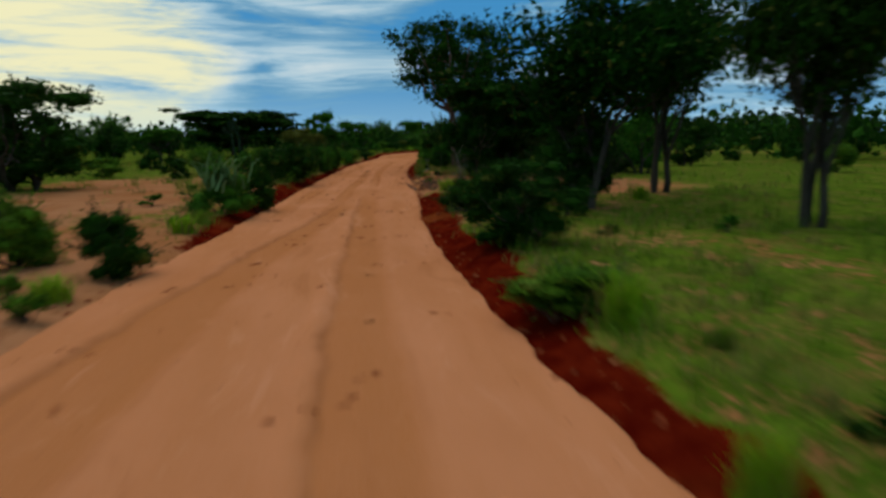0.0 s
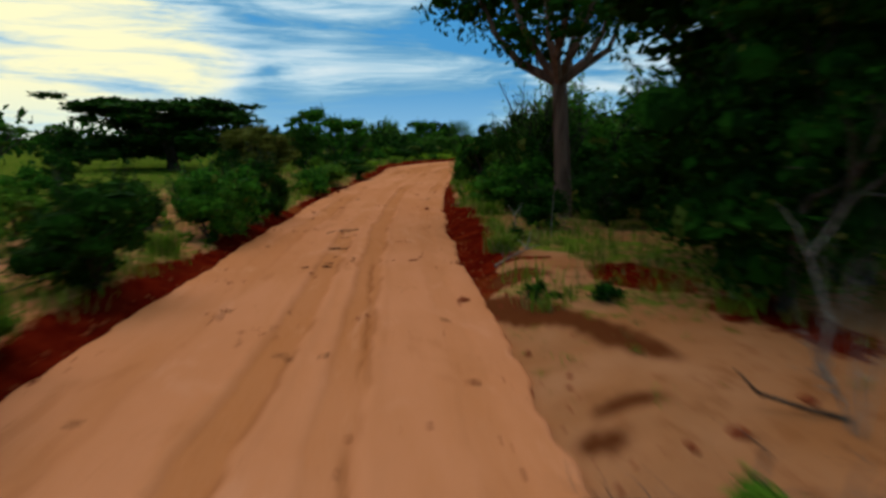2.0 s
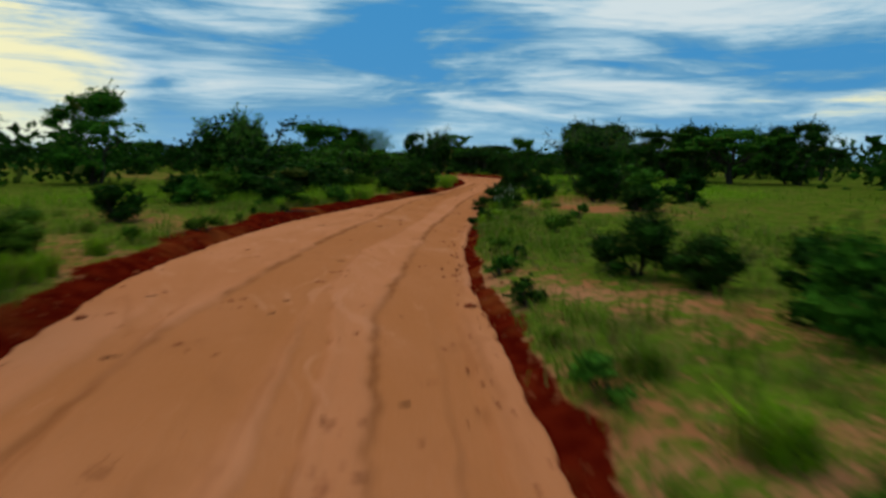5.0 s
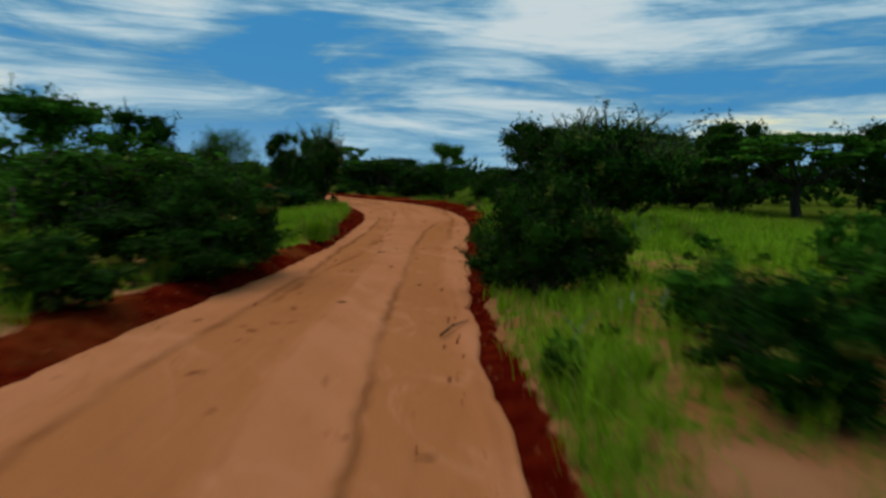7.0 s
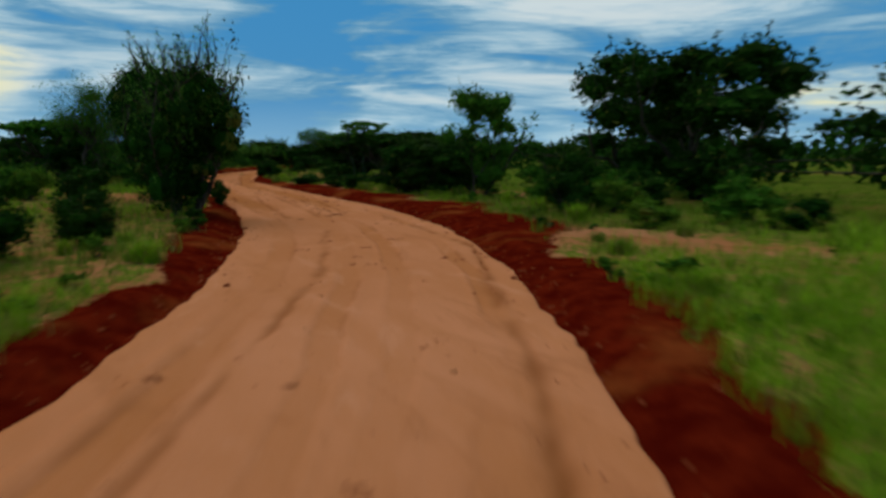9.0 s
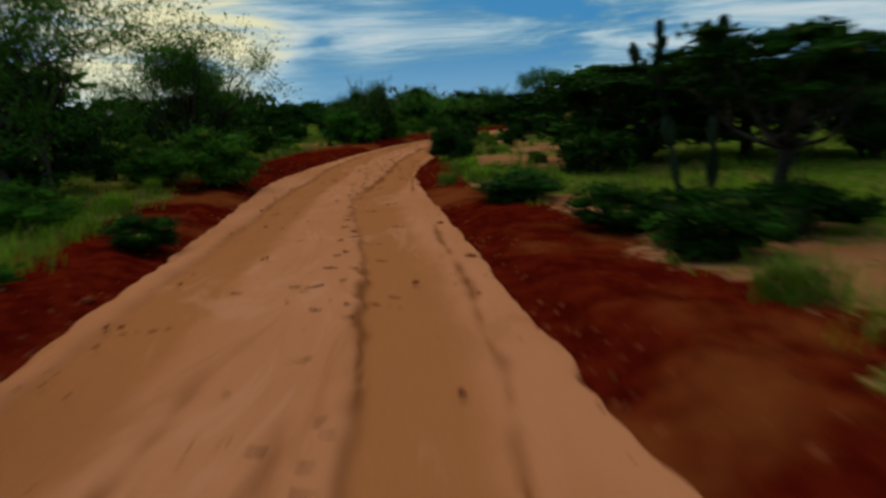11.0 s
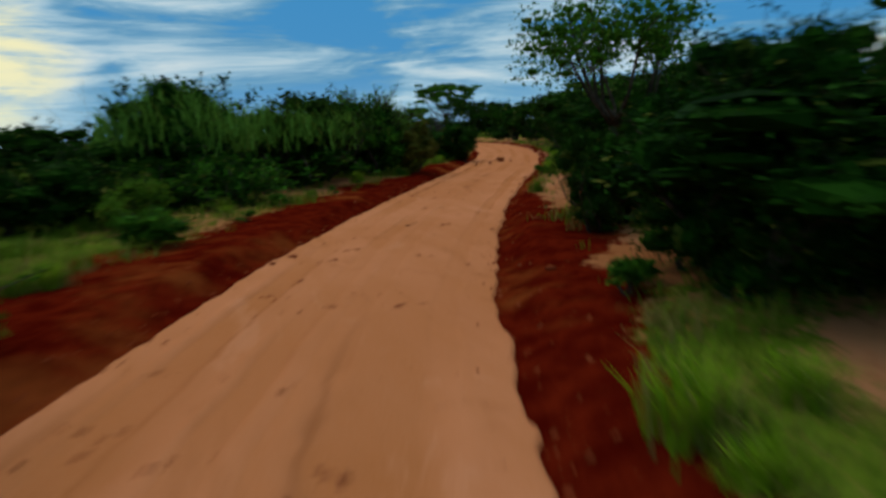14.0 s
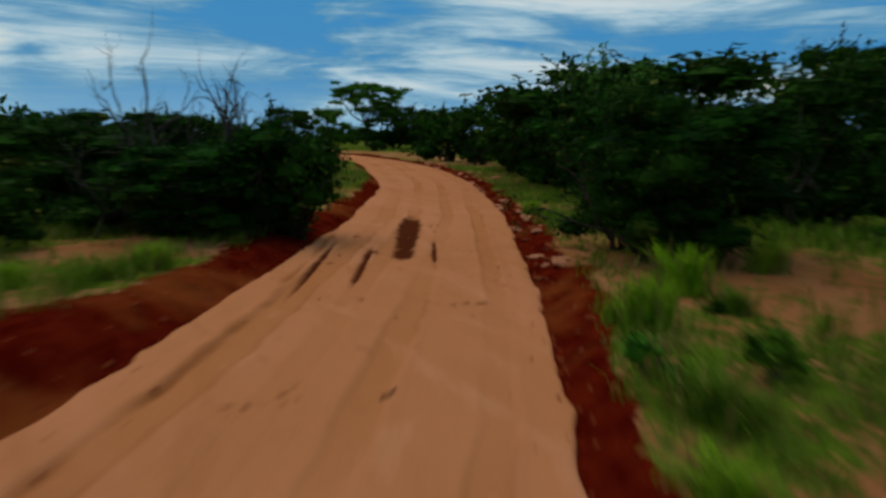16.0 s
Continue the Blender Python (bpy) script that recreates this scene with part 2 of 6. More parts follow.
class Wood:
    """Collects tapering tubes into one mesh."""

    def __init__(self, sides=6):
        self.v, self.f, self.sides = [], [], sides

    def tube(self, points, radii, sides=None):
        n = sides or self.sides
        pts = [Vector(p) for p in points]
        start = sum(len(a) for a in self.v)
        rings = []
        for i, p in enumerate(pts):
            way = (pts[min(i + 1, len(pts) - 1)] - pts[max(i - 1, 0)]).normalized()
            side = way.orthogonal().normalized() if i == 0 else (side - way * side.dot(way)).normalized()
            other = way.cross(side)
            a = np.arange(n) * 2 * math.pi / n
            rings.append(np.array(p) + radii[i] * (np.outer(np.cos(a), side) + np.outer(np.sin(a), other)))
        self.v.append(np.concatenate(rings))
        for i in range(len(pts) - 1):
            for j in range(n):
                a, b = start + i * n + j, start + i * n + (j + 1) % n
                self.f.append((a, b, b + n, a + n))

    def mesh(self, name, mat):
        return sheet_mesh(name, np.concatenate(self.v), self.f, mat, True)


def unit(a):
    return a / np.maximum(np.linalg.norm(a, axis=-1, keepdims=True), 1e-9)


def leaves(centres, length, width, rng, rise=0.3, ways=None):
    """Pointed leaves or sprays at the given centres, one four-cornered face each."""
    n = len(centres)
    a = rng.normal(size=(n, 3)) if ways is None else ways + 0.45 * rng.normal(size=(n, 3))
    a[:, 2] += rise
    a = unit(a)
    b = unit(np.cross(a, rng.normal(size=(n, 3))))
    size = rng.uniform(0.6, 1.35, size=(n, 1))
    a, b = a * size * length / 2, b * size * width / 2
    bend = np.cross(a, b) / np.maximum(np.linalg.norm(b, axis=1, keepdims=True), 1e-9) * 0.25
    v = np.stack([centres - a, centres + b + bend, centres + a, centres - b + bend], 1).reshape(-1, 3)
    return v, np.arange(4 * n).reshape(n, 4)


def clump_points(rng, count, centres, radii, squash=0.8, hollow=0.55):
    """Points in the outer shells of many soft balls."""
    pick = rng.choice(len(centres), size=count, p=radii ** 2 / (radii ** 2).sum())
    d = unit(rng.normal(size=(count, 3)))
    r = radii[pick] * (hollow + (1 - hollow) * rng.uniform(0, 1, count) ** 0.6) * rng.uniform(0.85, 1.18, count)
    p = d * r[:, None]
    p[:, 2] *= squash
    return centres[pick] + p, d


def grow(wood, rng, at, way, length, radius, depth, tips, spread=0.7, lift=0.15, twigs=3, shrink=0.72, bend=0.25):
    """A limb that bends, tapers and forks; the ends of the last forks go to tips."""
    pts, rad, p, w = [Vector(at)], [radius], Vector(at), Vector(way).normalized()
    steps = 4
    for i in range(steps):
        w = (w + Vector(rng.normal(size=3)) * bend + Vector((0, 0, lift))).normalized()
        p = p + w * (length / steps)
        pts.append(p.copy())
        rad.append(radius * (1 - 0.45 * (i + 1) / steps))
    wood.tube(pts, rad, 7 if depth > 2 else 5 if depth > 1 else 4 if depth else 3)
    if depth == 0:
        tips.append((np.array(p), np.array(w)))
        return
    for i in range(twigs + int(rng.random() < 0.4)):
        k = int(rng.integers(2, steps + 1)) if i else steps
        side = Vector(rng.normal(size=3)).normalized()
        branch = (w + side * spread * rng.uniform(0.6, 1.3)).normalized()
        grow(wood, rng, pts[k], branch, length * shrink * rng.uniform(0.75, 1.2), rad[k] * 0.72, depth - 1, tips, spread, lift, twigs, shrink, bend)
    if depth == 1:
        tips.append((np.array(p), np.array(w)))


# ------------------------------------------------------------------ the lie of the land
EDGE_Y = np.array([-60, -8, 0, 8, 16, 24, 32, 40, 48, 56, 64, 72, 80, 88, 96, 104, 112, 120, 128, 136, 144, 152, 160, 168, 176, 184, 192, 200, 208, 216, 224, 232, 240, 250, 262, 280, 300, 340, 420.0])
EDGE_L = np.array([-2.5, -3.4, -3.5, -3.55, -2.95, -2.35, -1.75, -1.1, -0.4, 0.55, 1.9, 3.0, 3.9, 6.3, 10.25, 14.75, 19.2, 22.8, 25.7, 27.3, 27.9, 27.6, 27.15, 26.8, 27.8, 29.45, 32.0, 35.65, 39.85, 44.25, 48.5, 52.2, 55.4, 58.1, 61.3, 63, 63, 60, 52.0])
EDGE_R = np.array([2.8, 2.45, 2.3, 1.75, 1.8, 2.45, 2.9, 3.4, 4.25, 5.4, 6.9, 8.4, 10.3, 13.1, 16.3, 19.9, 23.9, 28.0, 31.2, 33.0, 33.3, 32.6, 32.0, 31.5, 32.35, 33.85, 36.45, 40.05, 44.45, 49.1, 53.3, 57.0, 60.2, 63.5, 66.4, 68, 68, 65, 57.0])


def smooth_curve(xs, ys, at):
    """Cubic through the nodes, with slopes from the neighbours."""
    m = np.gradient(ys, xs)
    i = np.clip(np.searchsorted(xs, at) - 1, 0, len(xs) - 2)
    h = xs[i + 1] - xs[i]
    u = (at - xs[i]) / h
    return (2 * u ** 3 - 3 * u ** 2 + 1) * ys[i] + (u ** 3 - 2 * u ** 2 + u) * h * m[i] + (-2 * u ** 3 + 3 * u ** 2) * ys[i + 1] + (u ** 3 - u ** 2) * h * m[i + 1]


LATTICE = np.random.default_rng(2024).uniform(-1, 1, 4096)


def wave(a, seed, *spans):
    """Uneven waves between about -1 and 1 with no period, for arrays."""
    a = np.asarray(a, float)
    out = np.zeros_like(a)
    for k, span in enumerate(spans):
        u = a * 2.0 / span + 37.3 * seed + 11.9 * k
        i = np.floor(u).astype(int)
        t = u - i
        t = t * t * (3 - 2 * t)
        hop = 131 * int(seed) + 17 * k
        out = out + LATTICE[(i + hop) % 4096] * (1 - t) + LATTICE[(i + 1 + hop) % 4096] * t
    return 1.25 * out / max(1, len(spans)) ** 0.5


def road_edges(y):
    y = np.asarray(y, float)
    left = smooth_curve(EDGE_Y, EDGE_L, y) + 0.05 * wave(y, 1, 5.3, 2.1) + 0.03 * wave(y, 2, 0.71, 0.43) + 0.12 * np.maximum(0, wave(y, 111, 2.3, 0.8) - 0.75)
    right = smooth_curve(EDGE_Y, EDGE_R, y) - 0.08 + 0.05 * wave(y, 4, 4.7, 1.9) + 0.03 * wave(y, 3, 0.67, 0.41) - 0.12 * np.maximum(0, wave(y, 112, 2.1, 0.75) - 0.75)
    return left, right


def step(x, lo, hi):
    t = np.clip((x - lo) / (hi - lo), 0, 1)
    return t * t * (3 - 2 * t)


def beyond(x, y):
    """How far a place lies outside the road's edge, in metres (negative on the road)."""
    left, right = road_edges(y)
    return np.maximum(left - x, x - right) * 0.95


def sandy(x, y):
    """Bare sandy clearings beside the road."""
    out = np.zeros_like(np.asarray(x, float) + np.asarray(y, float))
    for cx, cy, rx, ry in ((7.6, 28.0, 7.0, 5.4), (-6, 9, 3.6, 8), (-9, 24, 3, 8), (-12, 33, 3, 3), (-6.2, 21, 1.5, 3), (19.6, 91.5, 1.3, 1.8), (18.2, 96.6, 0.6, 0.9),
                           (4.2, 36, 0.8, 1.5), (39.0, 188.0, 1.5, 1.6), (36.2, 181, 1.3, 2.6), (37.8, 176, 2.2, 2.2), (36.4, 169, 1.4, 2.6),
                           (34.3, 158, 1.2, 3), (34.2, 170.4, 1.2, 2.4), (7.0, 50.5, 2.6, 2.2), (10.0, 51.5, 2.0, 1.4), (38.8, 193.5, 1.5, 2.2), (41.2, 200.0, 1.0, 2.2), (49.5, 209, 2.2, 2.6), (45.3, 207.4, 1.1, 1.6), (38.6, 213, 2.4, 1.5), (36.5, 209, 1.6, 2.2), (44, 202, 2.6, 3), (49, 211.3, 1.6, 1.6), (45.8, 205.7, 1.5, 3), (45, 223, 1.6, 1.5), (24.5, 187, 1.6, 2.5), (37, 210.5, 1.6, 2)):
        out = np.maximum(out, 1 - step(np.hypot((x - cx) / rx, (y - cy) / ry), 0.7, 1.15))
    return out


def land(x, y):
    """Height of the ground outside the road."""
    x, y = np.asarray(x, float), np.asarray(y, float)
    d = beyond(x, y)
    left, _ = road_edges(y)
    side = np.where(x < left, 1.0, 0.0)
    rise = 0.23 + 0.07 * wave(y, 2, 13, 5.1) + 0.04 * side
    rise = rise * (1 - 0.8 * (1 - step(np.hypot((x - 9.5) / 7.5, (y - 27) / 4.5), 0.8, 1.2))) * (1 - 0.7 * (1 - step(np.hypot((x + 8) / 6, (y - 8) / 9), 0.8, 1.2)))
    bank = rise * step(d, 0.0, 0.80 + 0.2 * wave(y, 6, 3.1, 1.3))
    rough = 0.035 * wave(x * 0.9 + y * 0.35, 3, 1.9, 0.83) * wave(y * 0.8 - x * 0.3, 5, 2.3, 1.1)
    roll = 0.12 * wave(x + 0.3 * y, 8, 31, 17) * step(d, 2, 9) + 0.5 * wave(y - 0.4 * x, 9, 140, 83) * step(d, 25, 120)
    return np.where(d < 0, -0.10, -0.03 + bank + rough * step(d, 0.0, 0.5) + roll)


def land_z(x, y):
    return float(land(np.array([x]), np.array([y]))[0])


RED_Y = np.array([0, 20, 34, 37, 42, 49, 57, 80, 104, 106.5, 108.5, 110.5, 112, 114, 130, 144, 152, 159, 168, 181, 190, 194, 198.5, 203, 215, 222, 240.0])      # width of the bare red earth
RED_L = np.array([0.4, 0.55, 0.5, 0.48, 0.45, 0.4, 0.35, 0.8, 1.2, 1.1, 0.95, 0.9, 0.8, 0.7, 1.0, 1.4, 1.5, 1.8, 2.5, 2.8, 2.5, 2.4, 2.35, 2.3, 1.7, 1.2, 0.6])
RED_R = np.array([0.6, 0.75, 0.4, 0.85, 0.75, 0.5, 0.3, 0.32, 0.35, 0.5, 1.4, 1.1, 0.6, 0.6, 1.8, 3.3, 2.4, 1.5, 1.2, 0.8, 1.0, 1.5, 1.25, 0.6, 0.65, 0.9, 0.6])


def build_ground():
    ys = np.concatenate([-60 - np.geomspace(1900, 6, 16), np.arange(-58, -10, 4.0), np.arange(-10, 20, 0.25), np.arange(20, 38, 0.1), np.arange(38, 244, 0.25), np.arange(244, 300, 2.0), 300 + np.geomspace(3, 2300, 22)])
    out = np.concatenate([[0.0, 0.05, 0.12, 0.2, 0.3, 0.4, 0.5, 0.62, 0.75, 0.75 + 0.15, 1.05, 1.2, 1.35, 1.5, 1.65, 1.8, 2.0], np.geomspace(2.5, 2200, 30)])
    left, right = road_edges(ys)
    mid = np.linspace(0, 1, 5)[1:-1]
    cols = [left[:, None] - out[None, ::-1] * 1.05, left[:, None] + (right - left)[:, None] * mid[None], right[:, None] + out[None] * 1.05]
    x = np.concatenate(cols, 1)
    y = np.repeat(ys[:, None], x.shape[1], 1)
    d = beyond(x, y)
    z = land(x, y)
    z[:, len(out):len(out) + len(mid)] = -0.12
    far = step(np.abs(x - 20), 700, 2000)
    z = z * (1 - far)
    n, k = x.shape
    idx = np.arange(n * k).reshape(n, k)
    quads = np.stack([idx[:-1, :-1], idx[:-1, 1:], idx[1:, 1:], idx[1:, :-1]], -1).reshape(-1, 4)
    me = sheet_mesh("ground", np.stack([x, y, z], -1).reshape(-1, 3), quads, SOIL, True)
    bare = sandy(x, y)
    wide = np.where(x > right[:, None], np.interp(y, RED_Y, RED_R) * (1 - 0.93 * step(y, 22, 24) * (1 - step(y, 34.5, 36))), np.interp(y, RED_Y, RED_L)) * (1 + 0.35 * wave(y, 7, 9, 4.1, 1.7))
    fresh = (1 - step(d, wide * 0.6, wide * 1.55)) * step(d, -0.02, 0.02) * (1 - 0.9 * bare * step(-y, -40, -34))
    for cx, cy, rx, ry in ((5.5, 34.9, 0.9, 1.3), (6.1, 32.6, 0.7, 1.6), (4.1, 36.55, 0.6, 0.16)):
        fresh = np.maximum(fresh, 1 - step(np.hypot((x - cx) / rx, (y - cy) / ry), 0.6, 1.1))
    turf = step(d, wide * 0.5, wide * 0.9 + 0.1) * (1 - bare) * np.clip(0.53 + 0.25 * wave(x * 0.8 + y * 0.5, 11, 9, 4.3) + 0.2 * np.exp(-((y - 114) / 12) ** 4) + 0.2 * step(y, 66, 74) * (1 - step(y, 98, 106)) + 0.35 * step(d, 4, 12) + 0.22 * (1 - step(y, 14, 24)) * (x > 0), 0, 1)
    damp = np.zeros_like(x)
    for cx, cy, rx, ry, tilt in ((3.15, 34.2, 0.40, 0.7, 0.0), (3.5, 33.2, 0.42, 0.9, -0.7), (3.95, 32.1, 0.36, 1.1, -0.9), (3.35, 30.45, 0.36, 0.13, 0.0), (3.0, 30.05, 0.2, 0.15, 0.0), (2.6, 30.5, 0.12, 0.06, 0.0), (3.7, 35.4, 0.45, 0.35, 0.0)):
        a, c = (x - cx) - (y - cy) * tilt * 0.4, (y - cy) + (x - cx) * tilt * 0.3
        damp = np.maximum(damp, 1 - step(np.hypot(a / rx, c / ry) + 0.2 * wave(x + y, 15, 0.9), 0.75, 1.1))
    lush = 0.85 * np.exp(-((y - 112) / 13) ** 4) * np.where(x > right[:, None], 1 - step(d, 11, 19), 1 - step(d, 4, 8))
    for name, value in (("fresh", fresh), ("turf", turf), ("lush", lush), ("damp", damp)):
        me.attributes.new(name, "FLOAT", "POINT").data.foreach_set("value", value.ravel().astype(np.float32))
    tagged(new("ground", me), "red savanna soil with sandy clearings and patchy green grass", "ground", kind="structure")


# the two deep tracks in the soft stretch: the wall on the left of each, as x over y
SOFT_Y = np.array([140, 146, 150, 152, 154, 158.5, 162, 165, 167.5, 171.5, 174.5, 177.5, 182.6, 188, 196.0])
SOFT_WALL = {
    "right": np.array([31.0, 30.95, 30.8, 30.7, 30.6, 30.15, 29.8, 30.05, 30.32, 30.55, 30.78, 31.18, 31.95, 33.25, 36.0]),
    "left": np.array([28.5, 28.3, 28.0, 27.9, 27.85, 27.85, 27.8, 27.8, 28.0, 28.0, 28.28, 28.62, 29.6, 31.0, 33.6]),
}


# narrow broken grooves: places along y, x at each, half width in metres, strength of their painted shade
GROOVES = (
    ((163, 168), (31.32, 31.37), 0.045, 1.1),
    ((141, 142.2, 143.4, 144.6, 147.3, 150.8, 154, 158), (31.35, 31.44, 31.52, 31.58, 31.8, 32.0, 31.95, 31.7), 0.05, 1.1),
    ((140, 144.5, 146.9, 151), (29.2, 29.25, 29.3, 29.43), 0.09, 0.8),
    ((140, 144.2, 146.2, 150), (30.25, 30.28, 30.31, 30.3), 0.08, 0.7),
    ((206, 209.7, 210.7, 212, 214.6, 217.1, 219.1, 222.3, 225), (39.3, 41.4, 41.9, 42.7, 44.2, 45.6, 46.6, 48.0, 49.1), 0.07, 0.9),
    ((207.6, 209.0, 210.3, 211.6, 213.4), (42.0, 42.8, 43.42, 44.2, 45.3), 0.17, 0.75),
    ((182.5, 184.6, 186.2, 188), (32.1, 32.8, 33.28, 33.9), 0.08, 0.9),
    ((182, 183.8, 185.2, 186.7), (29.6, 30.05, 30.45, 30.87), 0.12, 0.9),
    ((29, 38), (1.15, 1.55), 0.03, 0.8),
    ((114, 118.4, 119.8, 123.6, 132, 140), (24.2, 26.3, 27.0, 28.9, 32.1, 32.4), 0.10, 0.9),
    ((105, 107.7, 110.8, 115, 119.4, 129.5, 136), (16.6, 17.9, 19.9, 22.0, 24.0, 28.0, 29.6), 0.09, 0.75),
    ((42, 52), (0.4, 1.2), 0.09, 0.4),
)


# worn wheel tracks: places along y, x of their left and right sides
TRACKS = (
    ((68, 76, 82, 85, 87, 90, 94, 98, 101, 104, 108, 112, 116.5, 122, 129), (3.3, 4.9, 6.9, 7.9, 8.65, 9.95, 11.5, 13.0, 14.2, 15.8, 17.9, 19.7, 21.9, 24.3, 26.9),
     (5.0, 6.6, 8.3, 9.7, 10.5, 11.85, 13.3, 14.7, 15.9, 17.3, 19.2, 20.95, 22.65, 24.9, 27.4)),
    ((68, 76, 82, 85, 87, 93, 98, 104, 108, 112, 117, 124), (6.1, 7.6, 9.6, 10.6, 11.3, 13.8, 15.7, 18.3, 20.2, 22.0, 24.5, 28.6), (7.2, 8.9, 10.8, 11.7, 12.5, 14.9, 17.0, 19.5, 21.2, 23.1, 25.7, 29.6)),
    ((-9, 5, 8, 11, 17, 24), (-3.2, -3.1, -2.7, -2.2, -1.1, 0.0), (-1.9, -1.83, -1.64, -1.4, -0.4, 0.5)),
    ((-9, 5, 9, 18, 26), (-0.55, -0.4, -0.3, 0.0, 0.5), (0.45, 0.5, 0.52, 0.72, 1.1)),
)


def rut_depth(y, x, left, right):
    """Depth of the wheel tracks, how smooth-worn the place is, and how much painted shade lies on a broken track side.
    """
    w = right - left
    u = (x - left) / w
    depth, mark, wall_shade = np.zeros_like(u), np.zeros_like(u), np.zeros_like(u)
    soft = step(y, 138, 148) * (1 - step(y, 186, 194))
    known = np.maximum(step(y, 74, 80) * (1 - step(y, 116, 124)), 1 - step(y, 16, 24))
    deep = 0.55 + 0.25 * step(y, 78, 88) * (1 - step(y, 108, 118))
    for k, (lane, size) in enumerate(((0.17, 0.26), (0.43, 0.20), (0.61, 0.20), (0.86, 0.17))):
        centre = lane + 0.035 * wave(y, 20 + k, 41, 19) + 0.008 * wave(y, 30 + k, 7.7)
        across = np.abs(u - centre) * w / size
        ragged = 1 + 0.06 * wave(y, 50 + k, 1.7, 0.8)
        groove = 1 - step(across, 0.75 * ragged, 1.1 * ragged)
        ridge = np.exp(-((across - 1.35) / 0.28) ** 2)
        keep = (0.25 + 0.75 * step(wave(y, 40 + 3 * k, 23, 11), -0.4, 0.4)) * (1 - 0.85 * soft) * (1 - 0.8 * known)
        depth = depth + (groove * 0.055 - ridge * 0.03) * deep * keep
        mark = np.maximum(mark, groove * keep * (0.1 + deep))
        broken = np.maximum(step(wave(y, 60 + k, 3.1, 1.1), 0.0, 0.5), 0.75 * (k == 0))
        wall_shade = np.maximum(wall_shade, np.exp(-((across - 0.98 * ragged) / 0.22) ** 2) * broken * deep * keep * step(u, centre - 0.02, centre + 0.02))
    for k, (ys, lefts, rights) in enumerate(TRACKS):
        ends = step(y, ys[0], ys[0] + 5) * (1 - step(y, ys[-1] - 5, ys[-1]))
        ragged = 0.04 * wave(y, 120 + k, 1.5, 0.6) + 0.025 * wave(y, 124 + k, 0.4, 0.31)
        inner, outer = x - np.interp(y, ys, lefts) - ragged, np.interp(y, ys, rights) - x + 0.6 * ragged
        worn = step(inner, -0.03, 0.08) * step(outer, -0.08, 0.2) * ends
        depth = depth + 0.04 * worn - 0.025 * np.exp(-((inner + 0.12) / 0.1) ** 2) * ends
        mark = np.maximum(mark, worn * 0.7)
        broken = np.clip(0.45 + 0.75 * wave(y, 128 + k, 4.3, 1.1), 0, 1) * (0.8 if k < 2 else 0.35)
        wall_shade = np.maximum(wall_shade, np.exp(-((inner - 0.02) / 0.05) ** 2) * broken * ends)
        wall_shade = np.maximum(wall_shade, np.exp(-(outer / 0.06) ** 2) * broken * 0.4 * ends)
    for k, key in enumerate(("left", "right")):
        side = x - smooth_curve(SOFT_Y, SOFT_WALL[key], np.clip(y, 140, 196)) - 0.05 * wave(y, 70 + k, 1.3, 0.6) - 0.035 * wave(y, 78 + k, 0.5, 0.37)
        worn = step(side, -0.05, 0.12) * (1 - step(side, 0.8, 1.25)) * soft
        berm = np.exp(-((side + 0.14) / 0.12) ** 2) * (0.6 + 0.5 * wave(y, 72 + k, 0.9, 0.45)) * soft
        depth = depth + 0.075 * worn - 0.045 * berm
        mark = np.maximum(mark, worn)
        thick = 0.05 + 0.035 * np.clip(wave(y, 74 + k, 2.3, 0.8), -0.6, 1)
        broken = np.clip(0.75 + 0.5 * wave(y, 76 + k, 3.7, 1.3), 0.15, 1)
        wall_shade = np.maximum(wall_shade, np.exp(-((side - 0.03) / thick) ** 2) * broken * soft * (0.75 * step(y, 156, 162), 1.1 - 0.6 * step(y, 156, 158) * (1 - step(y, 161, 163)))[k])
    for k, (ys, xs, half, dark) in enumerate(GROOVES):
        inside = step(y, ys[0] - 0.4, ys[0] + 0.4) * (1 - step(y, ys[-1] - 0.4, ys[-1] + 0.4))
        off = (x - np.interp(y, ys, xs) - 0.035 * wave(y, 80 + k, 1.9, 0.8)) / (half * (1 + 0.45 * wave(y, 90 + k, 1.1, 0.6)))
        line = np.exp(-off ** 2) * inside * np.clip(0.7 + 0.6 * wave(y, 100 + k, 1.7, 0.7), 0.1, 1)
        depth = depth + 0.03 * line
        wall_shade = np.maximum(wall_shade, line * dark)
    return depth, mark, np.clip(wall_shade, 0, 1.25)


